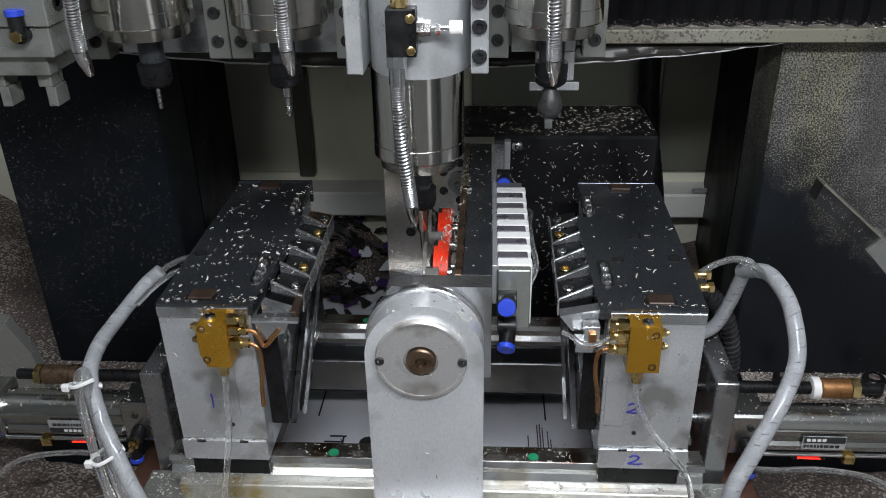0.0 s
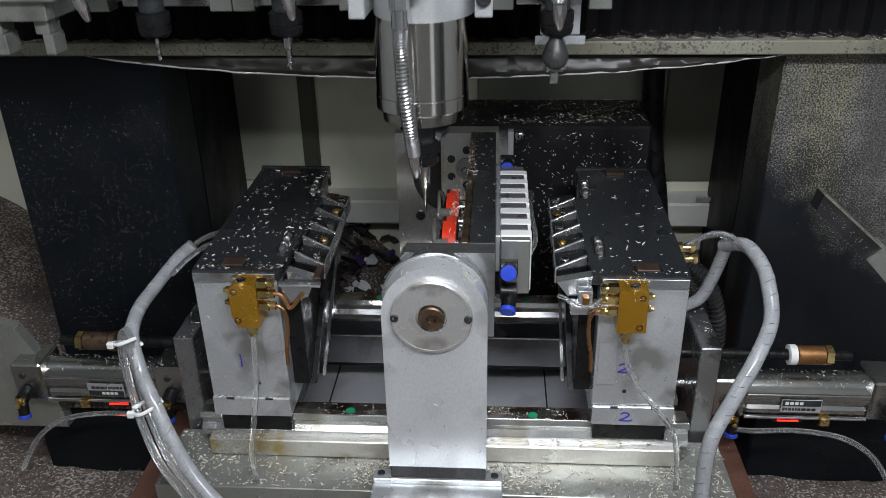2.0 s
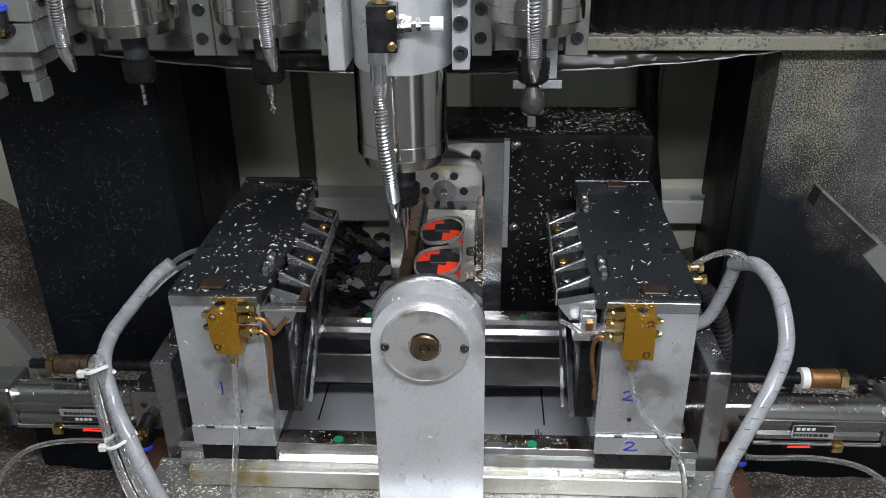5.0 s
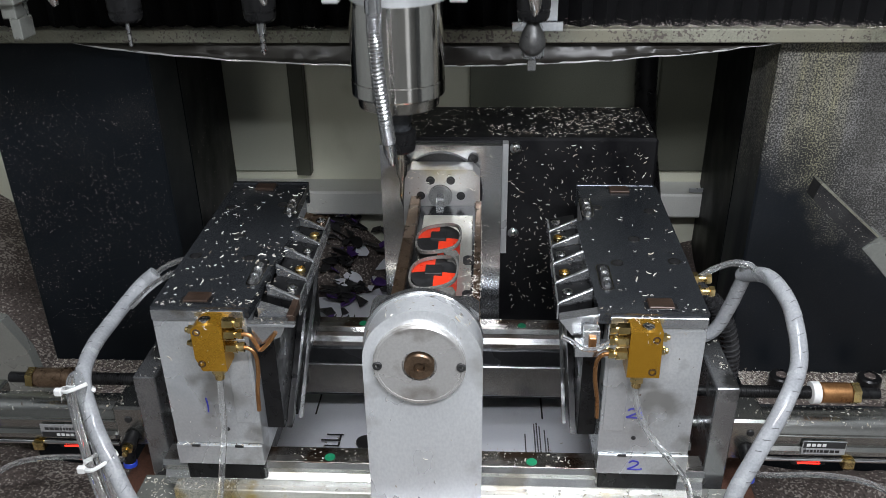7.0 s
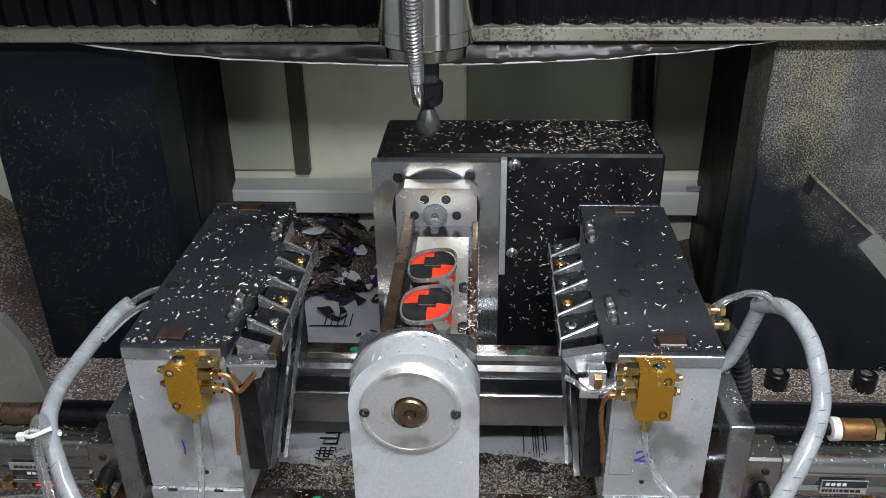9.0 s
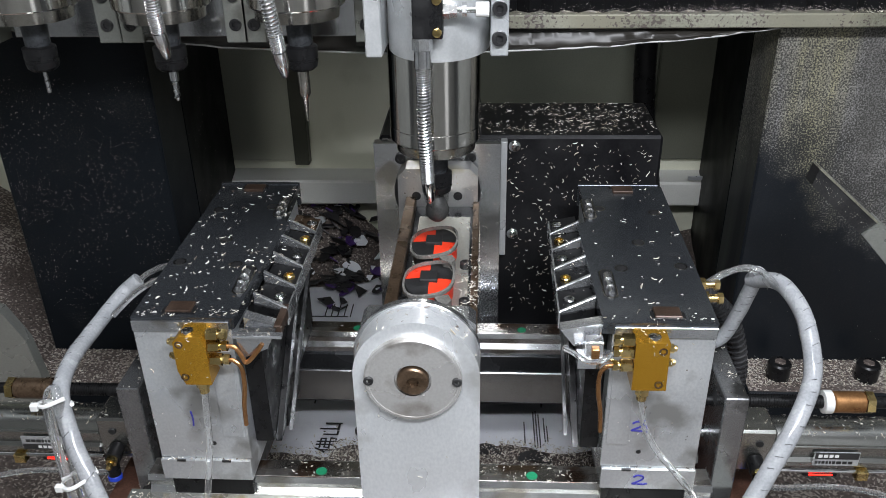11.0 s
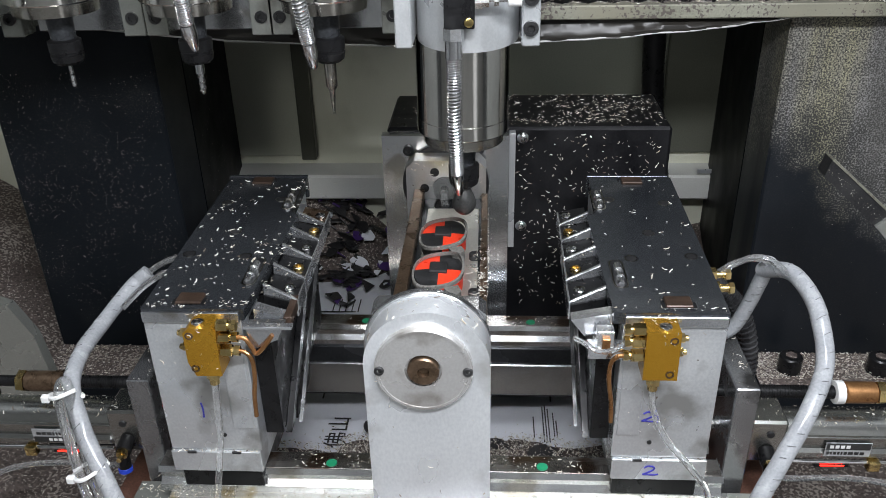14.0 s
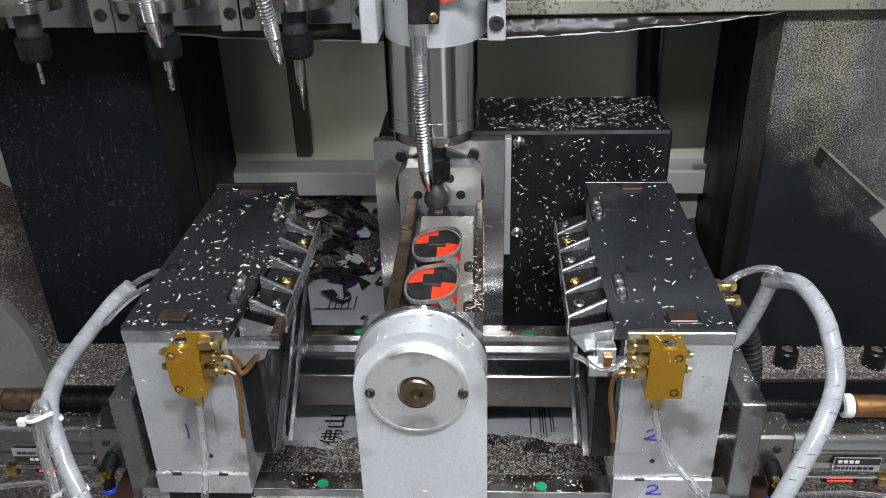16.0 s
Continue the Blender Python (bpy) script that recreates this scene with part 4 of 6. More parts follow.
def air_cylinder(s):
    cyl = ride(thing("air_cylinder", s * 0.46, 0.192, -0.28, "silver pneumatic cylinder with end caps and a sensor lamp", "air cylinder", "air cylinders"))

    def X(a, b):
        return (a, b) if s > 0 else (-b, -a)
    yc, zc = 0.192, -0.222
    g = Geo()
    g.lathe((s * 0.402, yc, zc), (s, 0, 0), [(0, 0.0245), (0.16, 0.0245)], 40)
    g.box(*X(0.402, 0.562), yc - 0.026, yc - 0.012, zc - 0.026, zc - 0.012, 0.004)
    g.box(*X(0.402, 0.562), yc - 0.027, yc - 0.0225, zc + 0.004, zc + 0.008, 0.001)
    part("barrel", g, CYLINDER, cyl, "satin aluminium barrel")
    for a, b in ((0.352, 0.402), (0.562, 0.606)):
        g = Geo()
        g.box(*X(a, b), yc - 0.028, yc + 0.028, zc - 0.030, zc + 0.030, 0.003)
        cap = part("end_cap", g, CYLINDER, cyl, "square aluminium end cap")
        g = Geo()
        g.cyl((s * ((a + b) / 2 + 0.006), yc - 0.0275, zc + 0.012), (s * ((a + b) / 2 + 0.006), yc - 0.030, zc + 0.012), 0.0045, 16)
        part("cap_screw", g, DARK_IRON, cap)
        g = Geo()
        xm = s * ((a + b) / 2 + 0.004)
        g.cyl((xm, yc - 0.0275, zc - 0.012), (xm, yc - 0.046, zc - 0.016), 0.0095, 18)
        g.cyl((xm + s * 0.002, yc - 0.044, zc - 0.018), (xm + s * 0.002, yc - 0.046, zc - 0.040), 0.0075, 18)
        elbow = part("elbow", g, PLASTIC_BLACK, cap, "black push-in elbow")
        g = Geo()
        hexbolt(g, (xm, yc - 0.046, zc - 0.016), (0, -1, -0.2), 0.007, 0.006)
        g.cyl((xm, yc - 0.052, zc - 0.017), (xm, yc - 0.060, zc - 0.019), 0.0035, 12)
        part("speed_screw", g, BRASS_FIT, elbow, "nickel and brass flow screw")
        g = Geo()
        g.cyl((xm + s * 0.002, yc - 0.046, zc - 0.0402), (xm + s * 0.002, yc - 0.047, zc - 0.046), 0.0085, 18)
        part("release_ring", g, PLASTIC_BLUE, elbow, "blue release ring")
    # tie rods
    for z in (zc - 0.0285,):
        g = Geo()
        g.cyl((s * 0.402, yc - 0.026, z), (s * 0.562, yc - 0.026, z), 0.003, 12)
        part("tie_rod", g, POLISHED, cyl)
    # mounting plate and rod
    g = Geo()
    g.box(*X(0.325, 0.3515), yc - 0.055, yc + 0.06, -0.2995, -0.125, 0.0015)
    part("mount_plate", g, MOUNT, cyl, "upright worn steel mounting plate")
    g = Geo()
    g.cyl((s * 0.2855, yc, zc + 0.005), (s * 0.325, yc, zc + 0.005), 0.008, 18)
    part("piston_rod", g, POLISHED, cyl, "bright piston rod")
    g = Geo()
    hexbolt(g, (s * 0.289, yc, zc + 0.005), (s, 0, 0), 0.013, 0.009)
    part("lock_nut", g, POLISHED, cyl)
    g = Geo()
    g.cyl((s * 0.286, yc - 0.03, -0.165), (s * 0.290, yc - 0.03, -0.165), 0.010, 6)
    part("side_nut", g, POLISHED, cyl)
    g = Geo()
    hexbolt(g, (s * 0.2862, 0.12, -0.192), (s, 0, 0), 0.0085, 0.012)
    part("side_bolt", g, POLISHED, cyl)
    # stop screw above
    ys, zs = 0.180, -0.160
    g = Geo()
    g.cyl((s * 0.300, ys, zs), (s * 0.530, ys, zs), 0.0068, 16)
    k = 0.352
    while k < 0.45:
        g.pipe((s * k, ys, zs), (s * (k + 0.0012), ys, zs), 0.0078, 0.006, 14)
        k += 0.003
    part("stop_rod", g, PLASTIC_BLACK, cyl, "black threaded stop rod")
    g = Geo()
    g.lathe((s * 0.449, ys, zs), (s, 0, 0), [(0, 0.010), (0.001, 0.0135), (0.010, 0.0135), (0.011, 0.010)], 26)
    part("stop_washer", g, PLASTIC_WHITE if s > 0 else BROWN_STEEL, cyl, "white plastic washer" if s > 0 else "brown washer")
    g = Geo()
    g.lathe((s * 0.4605, ys, zs), (s, 0, 0), [(0, 0.0115), (0.001, 0.0125), (0.034, 0.0125), (0.035, 0.0115)], 26)
    part("stop_bush", g, BROWN_STEEL if s < 0 else COPPER, cyl, "brown oily stop bush")
    g = Geo()
    hexbolt(g, (s * 0.496, ys, zs), (s, 0, 0), 0.0135, 0.009)
    part("stop_nut", g, BRASS_FIT, cyl, "dull brass lock nut")
    # label plate: plain bars where the lettering is
    g = Geo()
    g.box(*X(0.448, 0.500), yc - 0.0285, yc - 0.0272, zc - 0.0185, zc + 0.0015, 0.0003)
    tag = part("label_plate", g, ALU, cyl, "small printed maker's label")
    g = Geo()
    if s > 0:
        g.box(0.449, 0.499, yc - 0.0290, yc - 0.0286, zc - 0.0085, zc + 0.001, 0.0001)
    else:
        g.box(-0.499, -0.449, yc - 0.0290, yc - 0.0286, zc - 0.018, zc - 0.010, 0.0001)
    part("label_band", g, INK, tag, "black band of the label")
    g = Geo()
    if s > 0:
        for i in range(4):
            g.box(0.4525 + i * 0.0062, 0.457 + i * 0.0062, yc - 0.0294, yc - 0.0291, zc - 0.006, zc - 0.0015, 0.0001)
    else:
        for i in range(4):
            g.box(-0.480 + i * 0.006, -0.4755 + i * 0.006, yc - 0.0294, yc - 0.0291, zc - 0.016, zc - 0.012, 0.0001)
    part("label_mark", g, PLASTIC_WHITE, tag)
    x = 0.450
    while x < 0.492:
        w = rnd.uniform(0.002, 0.006)
        g = Geo()
        if s > 0:
            g.box(x, x + w, yc - 0.0290, yc - 0.0286, zc - 0.0155, zc - 0.0115, 0.0001)
        else:
            g.box(-x - w, -x, yc - 0.0290, yc - 0.0286, zc - 0.007, zc - 0.003, 0.0001)
        part("label_bar", g, INK, tag)
        x += w + 0.0012
    # reed sensor with red lamp under the barrel
    g = Geo()
    g.box(*X(0.440, 0.480), yc - 0.0285, yc - 0.021, zc - 0.036, zc - 0.0285, 0.001)
    sensor = part("reed_sensor", g, PLASTIC_BLACK, cyl, "slim magnetic sensor")
    g = Geo()
    g.box(*X(0.446, 0.474), yc - 0.0295, yc - 0.0286, zc - 0.0335, zc - 0.0312, 0.0008)
    part("indicator", g, LED_RED, sensor, "lit red indicator")
    g = Geo()
    g.box(*X(0.500, 0.514), yc - 0.033, yc - 0.022, zc - 0.038, zc - 0.025, 0.001)
    part("band_clip", g, BRASS_FIT, cyl, "plated sensor clip")
    # air line along the underside
    g = Geo()
    g.sweep([(s * 0.386, yc - 0.05, zc - 0.032), (s * 0.41, yc - 0.05, zc - 0.034), (s * 0.47, yc - 0.045, zc - 0.036), (s * 0.53, yc - 0.05, zc - 0.044), (s * 0.57, yc - 0.06, zc - 0.07), (s * 0.60, yc - 0.07, zc - 0.12)], 0.0036, 10)
    part("air_line", g, TUBE, cyl, "clear air line")
    return cyl


air_cylinder(1)
air_cylinder(-1)

# rotary drive box
box_ob = ride(thing("rotary_drive", 0.11, 0.57, -0.27, "black rotary drive housing strewn with pale chips", "drive housing"))
g = Geo()
g.box(-0.086, 0.309, 0.496, 0.648, -0.268, 0.045, 0.004)
part("housing", g, BLACK_BOX, box_ob)
g = Geo()
R = 0.062
out = [(-0.092, -0.262), (0.0845, -0.262), (0.0845, 0.040), (-0.092, 0.040)]
g.prism(out, "y", 0.478, 0.4955)
part("face_plate", g, STEEL, box_ob, "ground steel face plate")
g = Geo()
g.box(0.085, 0.0935, 0.480, 0.4955, -0.134, 0.042, 0.0006)
part("edge_strip", g, ALU_CAST, box_ob, "narrow pale edge strip")
g = Geo()
g.lathe((-0.004, 0.4779, -0.031), (0, -1, 0), [(0, 0.061), (0.004, 0.061), (0.0048, 0.060)], 56)
part("rotor_recess", g, DARK_IRON, box_ob, "dark round rotor face")
for x, z in ((-0.055, 0.019), (0.043, 0.021), (-0.055, -0.10), (0.043, -0.10)):
    g = Geo()
    g.lathe((x, 0.4779, z), (0, -1, 0), [(0, 0.0075), (0.004, 0.0075), (0.005, 0.0065), (0.005, 0.0036), (0.002, 0.0034)], 20)
    part("socket_screw", g, DARK_IRON, box_ob, "black socket screw")
for z in (0.0306, -0.1063):
    g = Geo()
    g.lathe((0.104, 0.4959, z), (0, -1, 0), [(0, 0.0085), (0.002, 0.0085), (0.005, 0.006), (0.006, 0.003)], 20)
    part("dome_screw", g, POLISHED, box_ob, "bright dome-headed screw")

# corrugated conduit behind the right block
g = Geo()
pts = [(0.300, 0.30, -0.075), (0.325, 0.30, -0.085), (0.3456, 0.30, -0.0985), (0.366, 0.30, -0.1185), (0.3805, 0.30, -0.1474), (0.3905, 0.30, -0.1857), (0.3938, 0.30, -0.2209), (0.393, 0.30, -0.27)]
g.sweep(pts, 0.011, 12)
g.coil(pts, 0.0115, 0.0018, 34, 5, 10)
ride(solid("conduit", g, RUBBER, "black corrugated cable conduit beside the clamp block", "conduit", "", (0.335, 0.27, -0.24)))
# ---- rotary cradle: coordinates are those of the level position, about the axis y ----
def swing(ob):
    CRADLE.append(ob)
    return ob


cradle = swing(thing("rotary_cradle", 0, 0, 0, "steel tilting fixture cradle with end plates and valve block", "fixture cradle"))
g = Geo()
g.prism([(-0.056, -0.070), (0.053, -0.070), (0.053, 0.0065), (0.043, 0.0177), (-0.045, 0.0177), (-0.056, 0.0065)], "y", 0.440, 0.472)
part("end_plate", g, END_STEEL, cradle, "chamfered steel end plate")
g = Geo()
g.prism([(-0.050, -0.066), (0.055, -0.066), (0.055, 0.030), (0.048, 0.036), (-0.045, 0.036), (-0.050, 0.030)], "y", 0.039, 0.062)
part("front_end_plate", g, STEEL, cradle, "steel front end plate")
for k in range(6):
    w = math.radians(60 * k)
    g = Geo()
    g.lathe((-0.0025 + 0.0285 * math.cos(w), 0.4398, -0.0215 + 0.027 * math.sin(w)), (0, -1, 0), [(0, 0.0062), (0.001, 0.0062), (0.001, 0.0035), (0.0004, 0.003)], 18)
    part("socket_screw", g, DARK_IRON, cradle)
g = Geo()
g.lathe((-0.003, 0.4398, -0.0215), (0, -1, 0), [(0, 0.017), (0.004, 0.017), (0.007, 0.013), (0.012, 0.010)], 24)
part("hub", g, TUBE, cradle, "clear hose hub")
g = Geo()
g.sweep([(-0.003, 0.430, -0.0185), (-0.003, 0.422, -0.0205), (-0.003, 0.416, -0.026), (-0.002, 0.411, -0.036)], 0.0055, 10)
part("hose", g, TUBE, cradle, "short clear hose")
g = Geo()
g.box(-0.045, 0.055, 0.0625, 0.4395, -0.066, -0.037, 0.001)
part("bed", g, BLACKENED, cradle, "dark fixture bed")
g = Geo()
g.box(-0.024, 0.044, 0.075, 0.40, -0.0368, -0.0335, 0.0008)
part("wear_plate", g, STAINED, cradle, "bright stained wear plate")
g = Geo()
g.box(-0.045, -0.031, 0.0627, 0.4393, -0.0368, -0.022, 0.001)
part("side_rail", g, BROWN_STEEL, cradle, "brown oily side rail")
g = Geo()
g.box(0.047, 0.0555, 0.0627, 0.4393, -0.0368, -0.029, 0.001)
part("side_rail", g, BROWN_STEEL, cradle, "brown oily side rail")
for x, y in ((-0.026, 0.175), (0.041, 0.175), (-0.026, 0.088), (0.041, 0.088), (0.040, 0.26)):
    g = Geo()
    g.lathe((x, y, -0.0334), (0, 0, 1), [(0, 0.0062), (0.007, 0.0062), (0.008, 0.005), (0.008, 0.003), (0.005, 0.003)], 18)
    part("cap_screw", g, DARK_IRON, cradle, "black socket cap screw")
# support pins
for x, y in ((-0.01, 0.10), (0.018, 0.10), (-0.01, 0.165), (0.018, 0.165), (-0.01, 0.21), (0.018, 0.21), (0.004, 0.25)):
    g = Geo()
    g.cyl((x, y + 0.034, -0.0334), (x, y + 0.034, -0.0186), 0.005, 14)
    part("support_pin", g, POLISHED, cradle)
# white ribbed valve bank underneath
g = Geo()
g.box(0.0, 0.046, 0.10, 0.33, -0.072, -0.0662, 0.0008)
bank = part("valve_bank", g, ALU, cradle, "aluminium valve bank base")
for k in range(7):
    y = 0.105 + k * 0.0315
    g = Geo()
    g.box(-0.028, 0.044, y, y + 0.016, -0.108, -0.0722, 0.0012)
    part("valve_slice", g, PLASTIC_WHITE, bank, "white valve slice")
    g = Geo()
    g.box(-0.028, 0.044, y + 0.0165, y + 0.031, -0.104, -0.0722, 0.0008)
    part("valve_gap", g, GAP_GREY, bank, "dark grey gap between the slices")
g = Geo()
g.box(-0.026, 0.0435, 0.094, 0.1045, -0.106, -0.0722, 0.0012)
part("end_piece", g, HEAD_GREY, bank, "grey metal end piece")
for x, y, dx, dy in ((0.040, 0.352, 0.0, -1.0), (0.020, 0.345, 0.0, -1.0), (0.010, 0.092, 0.2, -0.9), (-0.018, 0.086, -0.5, -0.8)):
    g = Geo()
    g.cyl((x, y, -0.0725), (x, y, -0.092), 0.0105, 18)
    p = Vector((x, y, -0.084))
    d = Vector((dx, dy, 0.1)).normalized()
    g.cyl(p, p + d * 0.022, 0.0085, 18)
    el = part("elbow", g, PLASTIC_BLACK, bank, "black push-in elbow")
    g = Geo()
    g.cyl(p + d * 0.022, p + d * 0.028, 0.0092, 18)
    part("release_ring", g, PLASTIC_BLUE, el, "blue release ring")
g = Geo()
g.sweep([(0.004, 0.34, -0.10), (0.010, 0.31, -0.116), (0.018, 0.26, -0.112), (0.024, 0.20, -0.112), (0.022, 0.14, -0.114), (0.012, 0.10, -0.10)], 0.003, 8)
part("air_line", g, TUBE, bank, "thin clear air line")


def rim_outline(n, a, b, cx, cy):
    out = []
    for k in range(n):
        w = 2 * math.pi * k / n
        c, s = math.cos(w), math.sin(w)
        e = 2 / 2.35
        out.append((cx + a * math.copysign(abs(c) ** e, c), cy + b * math.copysign(abs(s) ** e, s)))
    return out


def lens_form(cx, cy):
    form = swing(thing("lens_form", 0, 0, 0, "red and black quartered mould block holding a rim", "mould block", "mould blocks"))
    form["label"] = "red and black quartered mould block holding a rim"
    n = 48
    a, b = 0.0257, 0.0364
    ring = rim_outline(n, a, b, cx, cy)
    for q in range(4):
        seg = [ring[(q * n // 4 + k) % n] for k in range(n // 4 + 1)]
        g = Geo()
        dz = -0.0006 * (q % 2)
        pts = [(cx, cy)] + seg
        m = len(pts)
        lo, hi = [], []
        for x, y in pts:
            bow = 0.004 * (1 - ((x - cx) / a) ** 2 * 0.6 - ((y - cy) / b) ** 2 * 0.6)
            hi.append((x, y, -0.0030 + bow + dz))
            lo.append((x, y, -0.0058))
        g.add(lo + hi, [tuple(range(m - 1, -1, -1))] + [(m, m + k, m + k + 1) for k in range(1, m - 1)] + [(k, (k + 1) % m, m + (k + 1) % m, m + k) for k in range(m)])
        # quadrants: 0 back right, 1 back left, 2 front left, 3 front right
        part("quarter", g, MOULD_BLACK if q in (0, 2) else RED, form, "matt black quarter" if q in (0, 2) else "bright red quarter")
    for side in (0, 1):
        seg = [ring[(k - n // 4 + side * n // 2) % n] for k in range(n // 2 + 1)]
        g = Geo()
        g.prism(seg, "z", -0.0185, -0.006)
        part("lower_half", g, MOULD_BLACK if side else RED, form, "black lower half" if side else "red lower half")
    g = Geo()
    g.box(cx - 0.010, cx + 0.009, cy - 0.009, cy + 0.012, -0.0020, 0.0028, 0.0006)
    part("centre_boss", g, MOULD_BLACK, form, "dark square centre boss")
    return form


def eye_rim(cx, cy):
    rim = swing(thing("eyewear_rim", 0, 0, 0, "grey spectacle rim blank with a lug, seated on its mould", "eyewear rim", "eyewear rims"))
    n = 64
    g = Geo()
    outer, inner = rim_outline(n, 0.0280, 0.0386, cx, cy), rim_outline(n, 0.0256, 0.0363, cx, cy)
    vs = []
    for k in range(n):
        tilt = 0.004 * (outer[k][0] - cx) / 0.0285
        for (x, y), z in ((outer[k], 0.0020), (outer[k], 0.0056), (inner[k], 0.0062), (inner[k], 0.0020)):
            vs.append((x, y, z + tilt + 0.0008 * math.sin(2 * math.pi * k / n * 3)))
    fs = []
    for k in range(n):
        j = (k + 1) % n
        for e in range(4):
            h = (e + 1) % 4
            fs.append((k * 4 + e, j * 4 + e, j * 4 + h, k * 4 + h))
    g.add(vs, fs)
    part("rim", g, RIM, rim, "milled grey rim ring")
    g = Geo()
    g.prism([(cx + 0.008, cy - 0.0385), (cx + 0.022, cy - 0.033), (cx + 0.026, cy - 0.044), (cx + 0.022, cy - 0.052), (cx + 0.013, cy - 0.050)], "z", -0.010, 0.0050)
    part("lug", g, RIM, rim, "hinge lug of the rim")
    return rim


for cx, cy in ((0.0045, 0.228), (0.0035, 0.142)):
    lens_form(cx, cy + 0.034)
    eye_rim(cx, cy + 0.025)

# ---- cutting head with four spindles ----
head = thing("head_plate", -0.09, 0.29, 0.25, "grey metal carriage plate with guide brackets", "head plate")
HEAD.append(("plate", head))
g = Geo()
# Drawn far up out of view to keep ceiling light off the rear wall.
g.box(-0.50, 0.185, 0.272, 0.36, 0.232, 1.35, 0.001)
part("back_plate_and_light_block", g, HEAD_GREY, head)
for x in (-0.365, -0.23, -0.205, -0.09, -0.07, 0.05, 0.07, 0.172):
    g = Geo()
    g.box(x - 0.012, x + 0.012, 0.245, 0.2715, 0.2255, 0.70, 0.001)
    slide = part("guide_bracket", g, HEAD_GREY, head, "upright guide bracket")
    for z in (0.245, 0.275, 0.31):
        g = Geo()
        g.lathe((x, 0.2448, z), (0, -1, 0), [(0, 0.0065), (0.003, 0.0065), (0.0035, 0.006), (0.0035, 0.0032), (0.001, 0.003)], 18)
        part("socket_screw", g, DARK_IRON, slide)
for a, b in ((-0.345, -0.24), (-0.195, -0.10), (-0.06, 0.04), (0.085, 0.155)):
    g = Geo()
    g.box(a, b, 0.262, 0.2715, 0.228, 0.70, 0.001)
    part("cover_sheet", g, STEEL, head, "bright cover sheet")

SPINDLE_X = [-0.2865, -0.149, -0.012, 0.1245]


def spindle(k):
    """A milling motor in the raised place; body bottom at z 0.275."""
    cx, cy, zb = SPINDLE_X[k], 0.2, 0.275
    ob = thing("spindle", cx, cy, zb, ("silver milling spindle with a twist drill", "silver milling spindle with a fluted end mill",
               "silver milling spindle with a slim tapered cutter", "silver milling spindle with a round ball cutter")[k], "spindle", "spindles")
    HEAD.append((k, ob))
    g = Geo()
    g.lathe((cx, cy, zb), (0, 0, 1), [(0, 0.0475), (0.0015, 0.0485), (0.015, 0.0485), (0.0155, 0.048), (0.30, 0.048)], 56)
    part("motor_body", g, SPINDLE, ob, "turned stainless motor body")
    g = Geo()
    g.lathe((cx, cy, zb - 0.013), (0, 0, 1), [(0, 0.034), (0.0008, 0.042), (0.012, 0.043), (0.0129, 0.043)], 56)
    part("nose_ring", g, SPINDLE_RING, ob, "dull nose ring")
    g = Geo()
    g.lathe((cx, cy, zb - 0.040), (0, 0, 1), [(0, 0.0125), (0.0265, 0.0135)], 24)
    part("shaft", g, BLACKENED, ob, "dark spindle shaft")
    g = Geo()
    g.lathe((cx, cy, zb - 0.066), (0, 0, 1), [(0, 0.012), (0.003, 0.0155), (0.010, 0.0168), (0.0105, 0.0158), (0.0125, 0.0158), (0.013, 0.0168), (0.024, 0.0168), (0.0259, 0.0135)], 24)
    part("collet_nut", g, PLASTIC_BLACK, ob, "black collet nut")
    g = Geo()
    z0 = zb - 0.066
    if k == 0:
        g.cyl((cx, cy, z0), (cx, cy, z0 - 0.025), 0.0021, 12)
        g.coil([(cx, cy, z0 - 0.004), (cx, cy, z0 - 0.014), (cx, cy, z0 - 0.025)], 0.0018, 0.0009, 6)
        part("twist_drill", g, POLISHED, ob, "thin bright twist drill")
    elif k == 1:
        g.cyl((cx, cy, z0), (cx, cy, z0 - 0.012), 0.0048, 14)
        g.lathe((cx, cy, z0 - 0.034), (0, 0, 1), [(0, 0.001), (0.004, 0.0026), (0.022, 0.003)], 12)
        g.coil([(cx, cy, z0 - 0.011), (cx, cy, z0 - 0.022), (cx, cy, z0 - 0.033)], 0.0026, 0.0013, 3)
        part("end_mill", g, POLISHED, ob, "bright fluted end mill")
    elif k == 2:
        g.lathe((cx, cy, z0), (0, 0, -1), [(0, 0.0062), (0.026, 0.006), (0.031, 0.0032), (0.056, 0.0012)], 16)
        part("tapered_cutter", g, SPINDLE_RING, ob, "slim tapered cutter")
    else:
        g.lathe((cx, cy, z0), (0, 0, -1), [(0, 0.0055), (0.004, 0.0070), (0.011, 0.0105), (0.019, 0.0132), (0.025, 0.0132), (0.030, 0.0105), (0.034, 0.006), (0.035, 0.002)], 24)
        part("ball_cutter", g, CUTTER, ob, "blurred grey spinning ball cutter")
    # clamp casting round the motor
    g = Geo()
    zc = zb + 0.100
    ax = cx + 0.006
    arc = [(ax + 0.050 * math.cos(w), cy - 0.012 + 0.070 * math.sin(w)) for w in np.linspace(math.pi, 2 * math.pi, 25)]
    g.prism(arc + [(ax + 0.050, 0.243), (ax - 0.050, 0.243)], "z", zc, zc + 0.24)
    part("clamp_casting", g, ALU_CAST, ob, "bead-blasted aluminium clamp casting")
    g = Geo()
    g.box(ax - 0.066, ax - 0.0505, 0.128, 0.243, zc + 0.002, zc + 0.24, 0.0012)
    part("side_fin", g, ALU_CAST, ob, "square side fin")
    g = Geo()
    g.box(ax + 0.0505, ax + 0.067, 0.128, 0.243, zc + 0.003, zc + 0.24, 0.0012)
